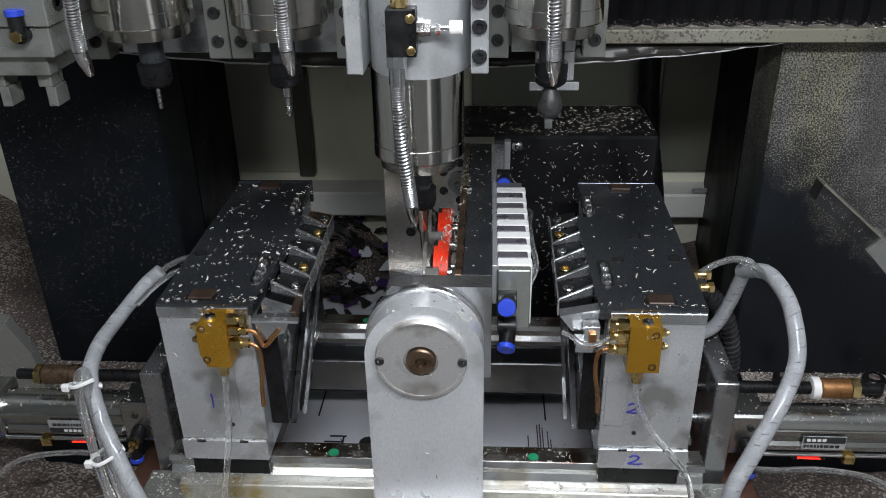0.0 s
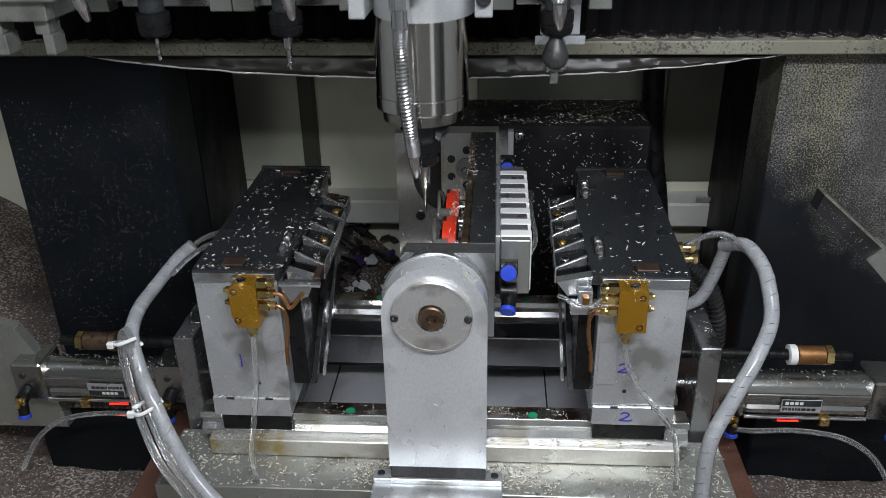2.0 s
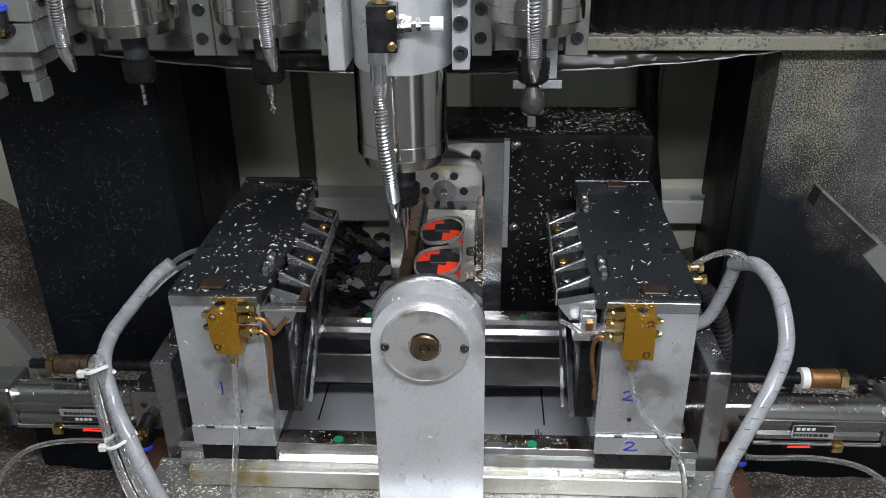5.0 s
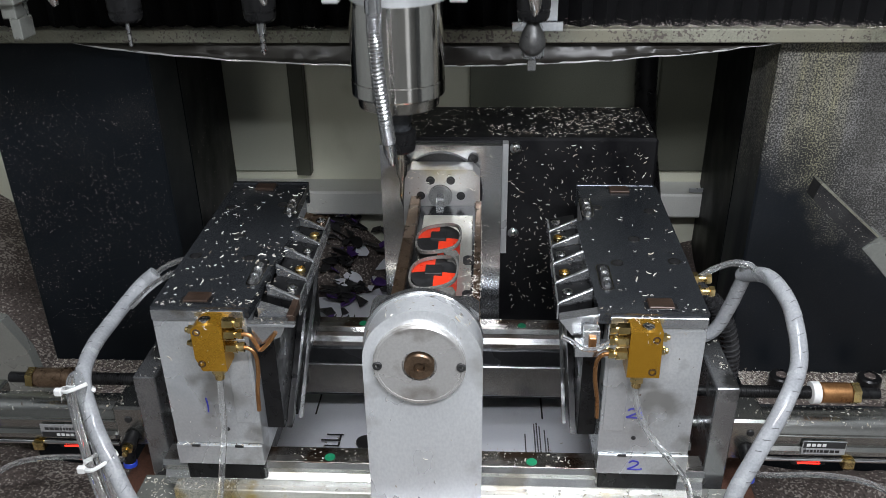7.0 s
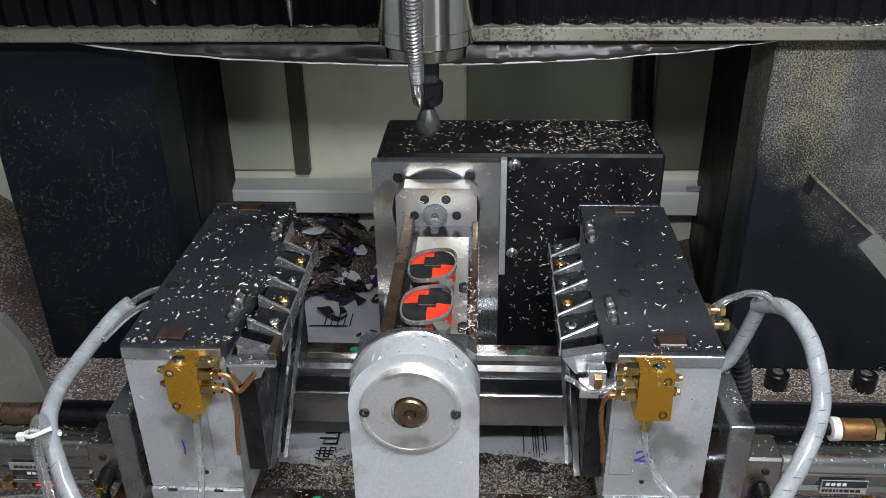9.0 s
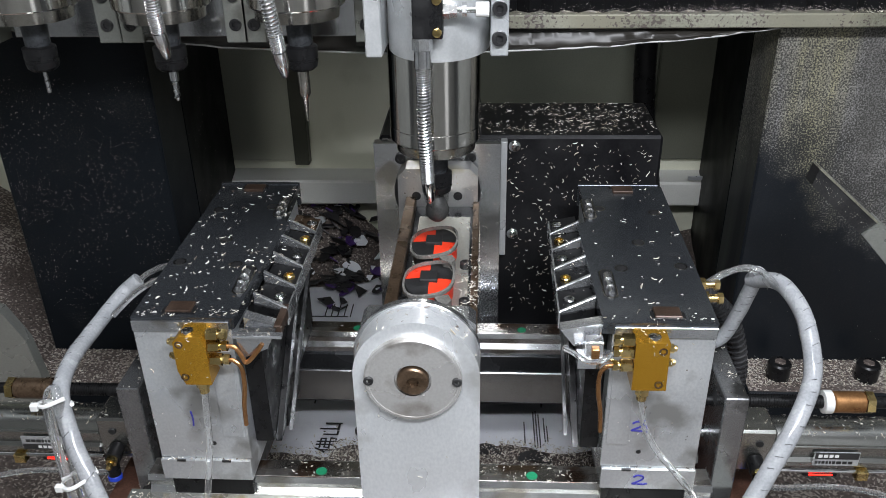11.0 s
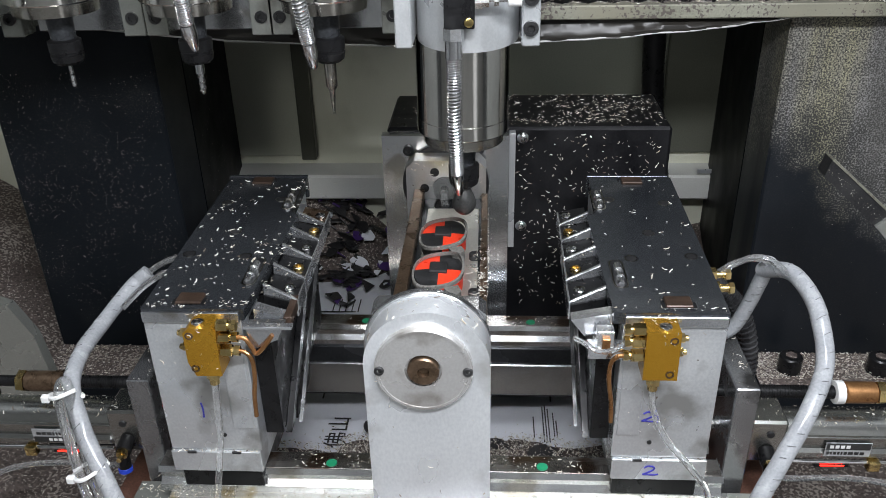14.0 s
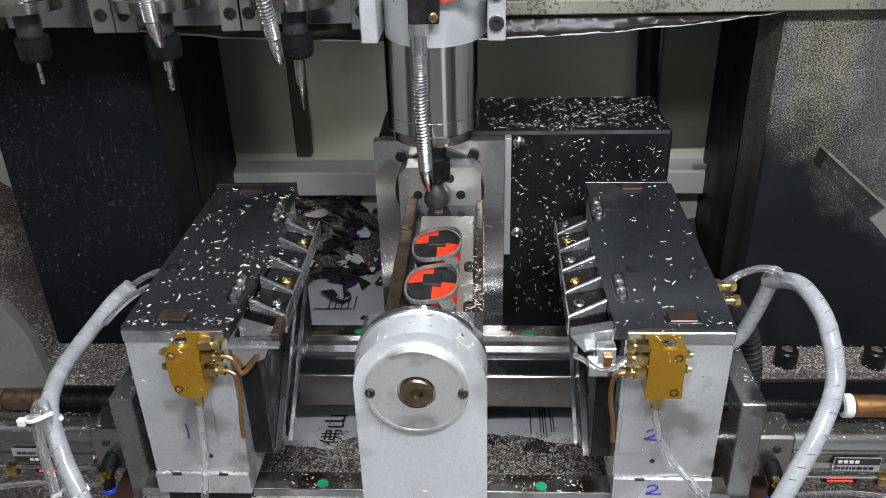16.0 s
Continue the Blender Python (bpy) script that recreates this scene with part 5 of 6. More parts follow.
    ear = part("clamp_ear", g, ALU, ob, "bolted clamp ear")
    for z in (0.020, 0.047, 0.070):
        g = Geo()
        g.lathe((ax + 0.0585, 0.1278, zc + z), (0, -1, 0), [(0, 0.0070), (0.004, 0.0070), (0.005, 0.0065), (0.005, 0.0036), (0.002, 0.0034)], 20)
        part("socket_screw", g, DARK_IRON, ear, "black socket screw")
    # coolant valve block with knob
    hx = cx + (-0.010, 0.040, 0.0, 0.005)[k]
    g = Geo()
    g.box(hx - 0.018, hx + 0.009, 0.098, 0.119, zc + 0.026, zc + 0.068, 0.001)
    valve = part("coolant_valve", g, PLASTIC_BLACK, ob, "black coolant valve block")
    for z in (0.032, 0.060):
        g = Geo()
        g.lathe((hx + 0.004, 0.0978, zc + z), (0, -1, 0), [(0, 0.0045), (0.0015, 0.0042), (0.002, 0.003)], 16)
        part("valve_screw", g, BRASS_FIT, valve, "brass cross-head screw")
    zk = zc + 0.050
    g = Geo()
    hexbolt(g, (hx + 0.0092, 0.108, zk), (1, 0, 0), 0.0082, 0.006)
    hexbolt(g, (hx + 0.0155, 0.108, zk), (1, 0, 0), 0.0070, 0.006)
    g.cyl((hx + 0.021, 0.108, zk), (hx + 0.042, 0.108, zk), 0.0030, 14)
    hexbolt(g, (hx + 0.026, 0.108, zk), (1, 0, 0), 0.0062, 0.004)
    part("needle_stem", g, POLISHED, valve, "bright needle valve stem")
    g = Geo()
    g.cyl((hx + 0.038, 0.108, zk), (hx + 0.050, 0.108, zk), 0.0066, 18)
    part("needle_knob", g, PLASTIC_WHITE, valve, "white knurled knob")
    g = Geo()
    hexbolt(g, (hx - 0.006, 0.108, zc + 0.0685), (0, 0, 1), 0.0078, 0.012)
    part("inlet", g, BRASS_FIT, valve, "brass inlet")
    g = Geo()
    hexbolt(g, (hx - 0.010, 0.108, zc + 0.0258), (0, 0, -1), 0.0095, 0.011)
    g.cyl((hx - 0.010, 0.108, zc + 0.015), (hx - 0.010, 0.108, zc - 0.002), 0.0080, 18)
    part("hose_nut", g, STEEL, valve, "plated hose nut")
    lean, cut = ((-0.022, 0.018), (-0.014, 0.018), (0.0, 0.0), (-0.006, 0.008))[k]
    path = [(hx - 0.010, 0.108, zc), (hx - 0.010, 0.108, zc - 0.025), (hx - 0.0085 + lean * 0.4, 0.111, zc - 0.065 + cut * 0.5), (hx - 0.005 + lean * 0.8, 0.117, zc - 0.105 + cut), (hx - 0.003 + lean, 0.122, zc - 0.128 + cut)]
    g = Geo()
    g.sweep(path, 0.0050, 12)
    hose = part("coolant_hose", g, HOSE_CORE, ob)
    g = Geo()
    g.coil(path, 0.0062, 0.0011, 44, 6, 12)
    part("hose_spring", g, STEEL, hose, "bright coiled spring sleeve")
    g = Geo()
    g.lathe(path[-1], (0.06, 0.3, -1), [(0, 0.0068), (0.010, 0.0068), (0.024, 0.0042), (0.027, 0.003)], 18)
    part("nozzle", g, POLISHED, ob, "tapered bright nozzle")


for k in range(4):
    spindle(k)

# air gripper at the end of the head
grip = thing("air_gripper", -0.39, 0.17, 0.24, "grey aluminium air gripper with stepped fingers", "air gripper")
HEAD.append(("plate", grip))
g = Geo()
g.box(-0.47, -0.352, 0.13, 0.24, 0.256, 0.285, 0.0012)
g.box(-0.47, -0.348, 0.125, 0.245, 0.286, 0.33, 0.0012)
part("body", g, HEAD_GREY, grip)
g = Geo()
g.box(-0.425, -0.366, 0.14, 0.20, 0.236, 0.2555, 0.0012)
part("slide", g, HEAD_GREY, grip)
for x in (-0.432, -0.384):
    g = Geo()
    g.box(x - 0.002, x + 0.012, 0.15, 0.175, 0.222, 0.2355, 0.0008)
    g.box(x + 0.004, x + 0.014, 0.15, 0.175, 0.202, 0.2218, 0.0008)
    part("finger", g, HEAD_GREY, grip, "stepped finger")
for y in (0.15, 0.19, 0.22):
    g = Geo()
    g.lathe((-0.3478, y, 0.305), (1, 0, 0), [(0, 0.009), (0.001, 0.009), (0.001, 0.006), (0.0, 0.005)], 18)
    part("port", g, DARK_IRON, grip)
g = Geo()
g.cyl((-0.376, 0.135, 0.279), (-0.376, 0.120, 0.279), 0.008, 16)
g.cyl((-0.376, 0.122, 0.277), (-0.376, 0.122, 0.297), 0.0075, 16)
el = part("elbow", g, PLASTIC_BLACK, grip, "black push-in elbow")
g = Geo()
g.cyl((-0.376, 0.122, 0.297), (-0.376, 0.122, 0.303), 0.0085, 16)
part("release_ring", g, PLASTIC_BLUE, el, "blue release ring")
g = Geo()
hexbolt(g, (-0.376, 0.1195, 0.279), (0, -1, 0), 0.0055, 0.007)
part("flow_screw", g, BRASS_FIT, el)

# small vise-like holder behind the last spindle
rear = thing("rear_holder", 0.135, 0.33, 0.22, "bright steel tool holder with a pale tip", "tool holder")
HEAD.append(("plate", rear))
g = Geo()
g.box(0.112, 0.126, 0.262, 0.271, 0.196, 0.2275, 0.0008)
g.box(0.141, 0.154, 0.262, 0.271, 0.196, 0.2275, 0.0008)
g.box(0.106, 0.160, 0.258, 0.2605, 0.186, 0.1955, 0.0008)
part("bracket", g, ALU, rear)
g = Geo()
g.box(0.1225, 0.1315, 0.24, 0.2495, 0.148, 0.16, 0.0008)
g.box(0.116, 0.140, 0.24, 0.257, 0.1605, 0.186, 0.003)
part("tip", g, STEEL, rear)
# ---- hoses on the table ----
def wrapped(name, pts, r, label, base):
    hose = ride(thing(name, *base, label, "hose", "hoses"))
    g = Geo()
    g.sweep(pts, r, 14, steps=8)
    core = part("core", g, TUBE if name == "clear_hose" else WRAP, hose)
    if name != "clear_hose":
        # open stretches of the spiral: short dark slits on alternating flanks
        line = curve_points(pts, 8)
        g, run, due = Geo(), 0.0, 0.010
        for p, q in zip(line, line[1:]):
            step = (q - p).length
            run += step
            if run < due:
                continue
            due = run + rnd.uniform(0.011, 0.016)
            d = (q - p).normalized()
            a = Vector((0, -0.8, 0.6))
            a = (a - d * a.dot(d)).normalized()
            b = d.cross(a)
            w0 = rnd.uniform(-1.3, 0.2)
            arc = [q + (a * math.cos(w) + b * math.sin(w)) * (r + 0.0001) + d * 0.004 * (w - w0) for w in np.linspace(w0, w0 + rnd.uniform(0.5, 1.3), 6)]
            g.sweep(arc, 0.0004, 5, steps=1)
        part("wrap_edge", g, WRAP_EDGE, hose, "dark slits between the turns of the wrap")
    return hose


wrapped("wrapped_hose", [(0.352, 0.20, -0.012), (0.366, 0.165, 0.006), (0.374, 0.13, 0.004), (0.3765, 0.0975, -0.008), (0.3735, 0.06, -0.036), (0.3505, 0.0224, -0.0623), (0.325, -0.001, -0.1015), (0.304, -0.018, -0.14),
        (0.300, -0.024, -0.19), (0.302, -0.03, -0.25), (0.308, -0.04, -0.33)], 0.0086, "spiral-wrapped white hose bundle arching beside the clamp block", (0.34, 0.0, -0.33))
wrapped("wrapped_hose", [(0.3555, 0.192, 0.003), (0.353, 0.203, -0.030), (0.348, 0.212, -0.065), (0.338, 0.218, -0.098), (0.318, 0.222, -0.115)], 0.0082, "short spiral-wrapped hose branch", (0.34, 0.21, -0.11))
wrapped("wrapped_hose", [(-0.335, 0.215, -0.028), (-0.354, 0.205, -0.043), (-0.366, 0.14, -0.055), (-0.365, 0.09, -0.056), (-0.358, 0.050, -0.066), (-0.345, 0.028, -0.100), (-0.325, 0.006, -0.130), (-0.305, -0.012, -0.166), (-0.278, -0.03, -0.205),
        (-0.245, -0.045, -0.235), (-0.19, -0.065, -0.27)], 0.0084, "spiral-wrapped white hose bundle hanging in front of the cylinder", (-0.3, 0.0, -0.27))
limb = [(-0.355, 0.040, -0.066), (-0.352, 0.032, -0.085), (-0.342, 0.016, -0.115), (-0.326, -0.006, -0.148), (-0.303, -0.028, -0.185), (-0.268, -0.045, -0.225)]
bend = [(x - 0.0115, y - 0.002, z - 0.003) for x, y, z in reversed(limb)] + [(-0.3655, 0.044, -0.059), (-0.3605, 0.046, -0.0565)] + limb
wrapped("clear_hose", bend, 0.0048, "clear plastic tubing doubled back along the hose", (-0.35, 0.0, -0.22))
for pts in ([(-0.345, 0.034, -0.058), (-0.362, 0.026, -0.062), (-0.374, 0.034, -0.066), (-0.372, 0.046, -0.072), (-0.352, 0.050, -0.075), (-0.343, 0.040, -0.070)],
            [(-0.318, 0.004, -0.128), (-0.336, -0.010, -0.133), (-0.350, 0.0, -0.138), (-0.346, 0.012, -0.135), (-0.326, 0.016, -0.130), (-0.317, 0.008, -0.128)]):
    tie = Geo()
    tie.sweep(pts, 0.0022, 6)
    tie.box(pts[2][0] - 0.005, pts[2][0] + 0.003, pts[2][1] - 0.007, pts[2][1] - 0.001, pts[2][2] - 0.004, pts[2][2] + 0.004, 0.001)
    ride(solid("cable_tie", tie, PLASTIC_WHITE, "white nylon cable tie round the hoses", "cable tie", "", pts[0]))
# thin clear tubes and brass end at the block's side
for pts, base in (([(0.296, 0.168, 0.000), (0.312, 0.172, 0.010), (0.335, 0.18, 0.014), (0.352, 0.175, 0.012), (0.364, 0.15, 0.008)], (0.3, 0.17, 0.0)), ([(0.296, 0.176, -0.004), (0.318, 0.186, 0.004), (0.340, 0.192, 0.006), (0.356, 0.188, 0.004)], (0.3, 0.18, 0.0)),
                  ([(-0.288, 0.21, -0.006), (-0.305, 0.216, -0.012), (-0.325, 0.216, -0.022), (-0.34, 0.212, -0.034)], (-0.29, 0.21, 0.0)), ([(-0.288, 0.19, -0.012), (-0.31, 0.196, -0.020), (-0.335, 0.19, -0.036), (-0.352, 0.17, -0.050)], (-0.29, 0.19, 0.0))):
    g = Geo()
    g.sweep(pts, 0.0034, 10)
    ride(solid("clear_tube", g, TUBE, "thin clear air tube into the clamp block", "tube", "", base))
for y, z in ((0.168, 0.000), (0.150, -0.006)):
    g = Geo()
    hexbolt(g, (0.2862, y, z), (1, 0, 0), 0.0075, 0.007)
    g.cyl((0.293, y, z), (0.303, y, z), 0.0042, 14)
    hexbolt(g, (0.303, y, z), (1, 0, 0), 0.0062, 0.005)
    ride(solid("brass_fitting", g, BRASS_FIT, "brass tube fitting on the clamp block's side", "fitting", "", (0.2862, y, z)))

# thick black hose at the back
g = Geo()
g.sweep([(0.36, 0.84, 0.6), (0.352, 0.84, 0.3), (0.348, 0.84, 0.1), (0.355, 0.83, -0.05), (0.375, 0.80, -0.2), (0.39, 0.76, -0.42)], 0.020, 16)
solid("black_hose", g, PLASTIC_BLACK, "thick black rubber hose hanging at the rear wall", "hose", "", (0.36, 0.84, -0.42))

# ---- print on the paper ----
def lettering(name, text, size, m, material, parent):
    cu = bpy.data.curves.new(name, "FONT")
    cu.body, cu.size, cu.extrude = text, size, 0.0003
    tmp = bpy.data.objects.new(name, cu)
    scene.collection.objects.link(tmp)
    bpy.context.view_layer.update()
    me = bpy.data.meshes.new_from_object(tmp.evaluated_get(bpy.context.evaluated_depsgraph_get()))
    bpy.data.objects.remove(tmp)
    me.materials.clear()
    me.materials.append(material)
    ob = new(name, me)
    ob.parent = parent
    ob.matrix_local = Matrix.Translation(-origin_of(parent)) @ m
    return ob


lettering("print", "佛山", 0.036, pose(-0.155, 0.283, -0.3840, 0, 0, 90), INK, sheet)
for x, y0, y1 in ((0.126, 0.315, 0.360), (0.1405, 0.305, 0.385), (0.1445, 0.305, 0.385), (0.1485, 0.305, 0.380), (0.1560, 0.318, 0.372), (0.1600, 0.318, 0.350)):
    y = y0
    g = Geo()
    while y < y1:
        w = rnd.uniform(0.002, 0.006)
        g.box(x - 0.0009, x + 0.0009, y, y + w, -0.3855, -0.3848, 0.0001)
        y += w + 0.0014
    part("print_bar", g, INK, sheet)
g = Geo()
for x, y0, y1 in ((-0.205, 0.40, 0.60), (0.155, 0.40, 0.62)):
    g = Geo()
    g.box(x - 0.0012, x + 0.0012, y0, y1, -0.3862, -0.3850, 0.0001)
    part("print_line", g, INK, sheet)
g = Geo()
g.box(-0.262, -0.19, 0.655, 0.657, -0.386, -0.385, 0.0001)
part("print_line", g, INK, sheet)
for k in range(5):
    g = Geo()
    g.box(-0.235 + 0.012 * k, -0.233 + 0.012 * k, 0.655, 0.70, -0.386, -0.385, 0.0001)
    part("print_line", g, INK, sheet)

# ---- offcuts ----
def offcut(x, y, z, r, span, turn, material, label):
    g = Geo()
    n = 9
    vs = []
    for k in range(n):
        w = (k / (n - 1) - 0.5) * span
        h = 0.008 * (1 - (2 * k / (n - 1) - 1) ** 2) + 0.003
        for rr, zz in ((r - h, 0.0), (r + h, 0.001), (r + h, 0.0035), (r - h, 0.003)):
            vs.append(((rr) * math.cos(w) - r, rr * math.sin(w), zz + 0.006 * math.cos(w * 1.3)))
    fs = [(0, 1, 2, 3), tuple((n - 1) * 4 + e for e in (3, 2, 1, 0))]
    for k in range(n - 1):
        for e in range(4):
            h = (e + 1) % 4
            fs.append((k * 4 + e, (k + 1) * 4 + e, (k + 1) * 4 + h, k * 4 + h))
    g.add(vs, fs)
    ob = new("offcut", mesh_of("offcut", g, material))
    ob.matrix_basis = pose(x, y, z, *turn)
    return tagged(ob, label, "offcut", "offcuts")


offcut(-0.118, 0.322, -0.386, 0.032, 1.8, (8, -6, 200), DEBRIS_DARK, "curved dark green acetate offcut on the paper")
offcut(0.068, 0.290, -0.384, 0.026, 1.6, (10, 5, 100), DEBRIS_DARK, "curved blue-grey acetate offcut among shavings")
offcut(0.142, 0.276, -0.384, 0.034, 1.9, (14, 4, 85), DEBRIS_DARK, "curved dark acetate offcut among shavings")
for k in range(34):
    x, y = rnd.gauss(-0.27, 0.08), rnd.uniform(0.74, 0.90)
    z = -0.388 + 0.17 * math.exp(-((x + 0.30) / 0.19) ** 2 - ((y - 0.92) / 0.105) ** 2)
    purple = rnd.random() < 0.2
    offcut(x, y, z, rnd.uniform(0.015, 0.035), rnd.uniform(1.0, 2.4), (rnd.uniform(-25, 25), rnd.uniform(-25, 25), rnd.uniform(0, 360)),
           DEBRIS_PURPLE if purple else DEBRIS_DARK if rnd.random() < 0.8 else PAPER, "curved purple acetate offcut on the heap" if purple else "curved dark acetate offcut on the heap")

def shard_heap(n, material, label):
    """Broken flakes of sheet in a heap."""
    g = Geo()
    for _ in range(n):
        x, y = rnd.gauss(-0.26, 0.10), 0.93 - abs(rnd.gauss(0, 0.12))
        z = -0.386 + 0.17 * math.exp(-((x + 0.30) / 0.19) ** 2 - ((y - 0.92) / 0.105) ** 2) + rnd.uniform(0, 0.012)
        m = pose(x, y, z, rnd.gauss(0, 22), rnd.gauss(0, 22), rnd.uniform(0, 360))
        k = rnd.randint(3, 6)
        r = rnd.uniform(0.006, 0.022)
        ring = [(r * rnd.uniform(0.5, 1) * math.cos(2 * math.pi * i / k), r * rnd.uniform(0.5, 1.3) * math.sin(2 * math.pi * i / k)) for i in range(k)]
        vs = [m @ Vector((p, q, 0)) for p, q in ring] + [m @ Vector((p, q, 0.0022)) for p, q in ring]
        g.add(vs, [tuple(range(k)), tuple(range(2 * k - 1, k - 1, -1))] + [(i, (i + 1) % k, k + (i + 1) % k, k + i) for i in range(k)])
    return solid("offcut_heap", g, material, label, "offcuts", "stuff")


shard_heap(170, DEBRIS_DARK, "heap of broken dark acetate flakes behind the fixture")
shard_heap(26, DEBRIS_PURPLE, "broken purple acetate flakes in the heap")
shard_heap(20, PAPER, "torn white scraps in the heap")

# ---- shavings ----
def shavings(name, spots, label, size=(0.002, 0.006), moving=True, base=(0, 0.2, 0), material=CHIP, fat=1.0, flakes=0.12):
    ob = solid(name, chip_mesh(spots, size, flakes, fat), material, label, "shavings", "stuff", base)
    if moving:
        ride(ob)
    return ob


shavings("shavings", spread(170, -0.282, -0.176, 0.082, 0.40, 0.0093, 0.35) + spread(55, 0.186, 0.283, 0.082, 0.40, 0.0093, 0.2), "pale shavings scattered over the clamp blocks' top plates", (0.003, 0.0095), fat=1.2, flakes=0.34)
shavings("shavings", spread(110, -0.180, -0.14, 0.10, 0.40, 0.0095, 0.3) + spread(40, -0.178, -0.145, 0.10, 0.31, -0.0085) + spread(60, -0.284, -0.178, 0.079, 0.092, 0.0095) + spread(22, 0.178, 0.284, 0.079, 0.092, 0.0095) + spread(16, -0.176, -0.132, 0.057, 0.073, 0.0032) + spread(14, -0.236, -0.205, 0.052, 0.075, 0.0098) + spread(14, 0.205, 0.233, 0.052, 0.075, 0.0098) + spread(35, 0.14, 0.174, 0.10, 0.31, 0.006) + spread_wall(26, -0.28, -0.19, -0.165, -0.005, 0.0785) + spread_wall(20, 0.19, 0.28, -0.165, -0.005, 0.0785)
         + spread(40, -0.285, -0.187, 0.0755, 0.0787, -0.171) + spread(12, 0.187, 0.285, 0.0755, 0.0787, -0.171) + spread_wall(10, -0.236, -0.204, -0.04, 0.012, 0.0455) + spread_wall(8, 0.204, 0.236, -0.04, 0.012, 0.0455), "pale shavings stuck to jaws and block faces", (0.002, 0.0068), flakes=0.3)
shavings("shavings", spread(320, -0.075, 0.305, 0.50, 0.645, 0.0453, 0.3) + spread(380, 0.06, 0.305, 0.51, 0.645, 0.0455, 0.3) + spread_wall(520, 0.096, 0.303, -0.24, 0.035, 0.4955) + spread_wall(70, -0.09, 0.083, -0.2, 0.035, 0.4775), "pale shavings strewn over the rotary drive housing", (0.003, 0.0085))
shavings("shavings", spread(2000, -0.352, 0.357, 0.020, 0.075, -0.2637, 0.35) + spread(1300, -0.13, 0.14, 0.03, 0.075, -0.2625, 0.15) + spread(160, -0.30, 0.30, 0.077, 0.086, -0.2375) + spread(160, -0.16, 0.16, 0.09, 0.112, -0.2045, 0.2)
         + spread(60, -0.16, 0.16, 0.378, 0.402, -0.2045) + spread(200, -0.35, -0.30, 0.03, 0.16, -0.2637) + spread(90, 0.30, 0.36, 0.03, 0.12, -0.2637), "drifts of pale shavings along the machine base", (0.002, 0.0068), fat=1.4)
tops = []
for s in (-1, 1):
    for _ in range(90):
        w = rnd.uniform(-0.9, 0.9)
        tops.append(((s * rnd.uniform(0.41, 0.56), 0.192 + 0.0247 * math.sin(w), -0.222 + 0.0247 * math.cos(w)), (0, math.sin(w), math.cos(w))))
    tops += [((s * rnd.uniform(0.355, 0.40), rnd.uniform(0.166, 0.218), -0.1918), (0, 0, 1)) for _ in range(20)]
    tops += [((s * rnd.uniform(0.327, 0.35), rnd.uniform(0.14, 0.25), -0.1247), (0, 0, 1)) for _ in range(22)]
    tops += [((s * rnd.uniform(0.25, 0.395), rnd.uniform(0.10, 0.4), -0.3017), (0, 0, 1)) for _ in range(90)]
for _ in range(46):
    w = rnd.uniform(0.35, 2.8)
    tops.append(((0.0025 + 0.0567 * math.cos(w), rnd.uniform(0.001, 0.029), 0.0567 * math.sin(w)), (math.cos(w), 0, math.sin(w))))
tops += spread_wall(22, -0.05, 0.055, -0.2, 0.04, -0.0005)
shavings("shavings", tops, "pale shavings on the cylinders and bearing post", (0.0025, 0.0075))
curl = [((rnd.gauss(0.046, 0.006), rnd.gauss(0.19, 0.035), rnd.uniform(-0.030, -0.012)), Vector((rnd.uniform(-1, 1), rnd.uniform(-1, 1), 1)).normalized()) for _ in range(130)]
curl += [((0.0553, rnd.uniform(0.07, 0.43), rnd.uniform(-0.066, -0.038)), (1, 0, 0)) for _ in range(34)]
curl += [((0.0558, rnd.gauss(0.31, 0.045), rnd.uniform(-0.040, -0.028)), (0.9, rnd.uniform(-0.4, 0.4), rnd.uniform(-0.4, 0.4))) for _ in range(70)]
curl += spread(60, -0.022, 0.043, 0.08, 0.40, -0.0333) + spread(50, 0.047, 0.055, 0.07, 0.43, -0.0297) + spread_wall(40, -0.05, 0.052, -0.068, 0.015, 0.4395)
CRADLE.append(solid("shavings", chip_mesh(curl, (0.003, 0.008)), CHIP, "tangled pale shavings caught in the cradle", "shavings", "stuff"))
# still shavings
for x0, x1, y0 in ((0.447, 1.09, 0.340), (-0.618, -0.388, 0.314)):
    g = Geo()
    n, vs, fs = 60, [], []
    for i in range(n + 1):
        x = x0 + (x1 - x0) * i / n
        for j in range(9):
            y = y0 + (0.4185 - y0) * j / 8
            vs.append((x, y, -0.3018 + 0.001 * (j / 8) + max(0.0, 0.0008 + 0.002 * noise.noise((x * 30, y * 30, 6))) * (1 if 0 < j < 8 else 0)))
    for i in range(n):
        for j in range(8):
            q = i * 9 + j
            fs.append((q, q + 9, q + 10, q + 1))
    g.add(vs, fs)
    solid("shaving_drift", g, CHIP_BED, "drift of pinkish shavings on the column foot", "shavings", "stuff")
still = spread(3600, 0.447, 1.05, 0.352, 0.418, -0.2995) + spread(1100, -0.618, -0.388, 0.330, 0.418, -0.2995) + spread(900, -1.0, 1.0, 0.387, 0.409, 0.2243, 0.3)
lip = [((rnd.gauss(0.36, 0.13), 0.390 + abs(rnd.gauss(0, 0.006)), 0.2245 + abs(rnd.gauss(0, 0.004))), (rnd.uniform(-0.5, 0.5), -0.5, 0.8)) for _ in range(1300)]
shavings("shavings", lip, "dull pinkish shavings lying along the beam", (0.0012, 0.0036), False, (0.3, 0.39, 0.22), DULL_CHIP)
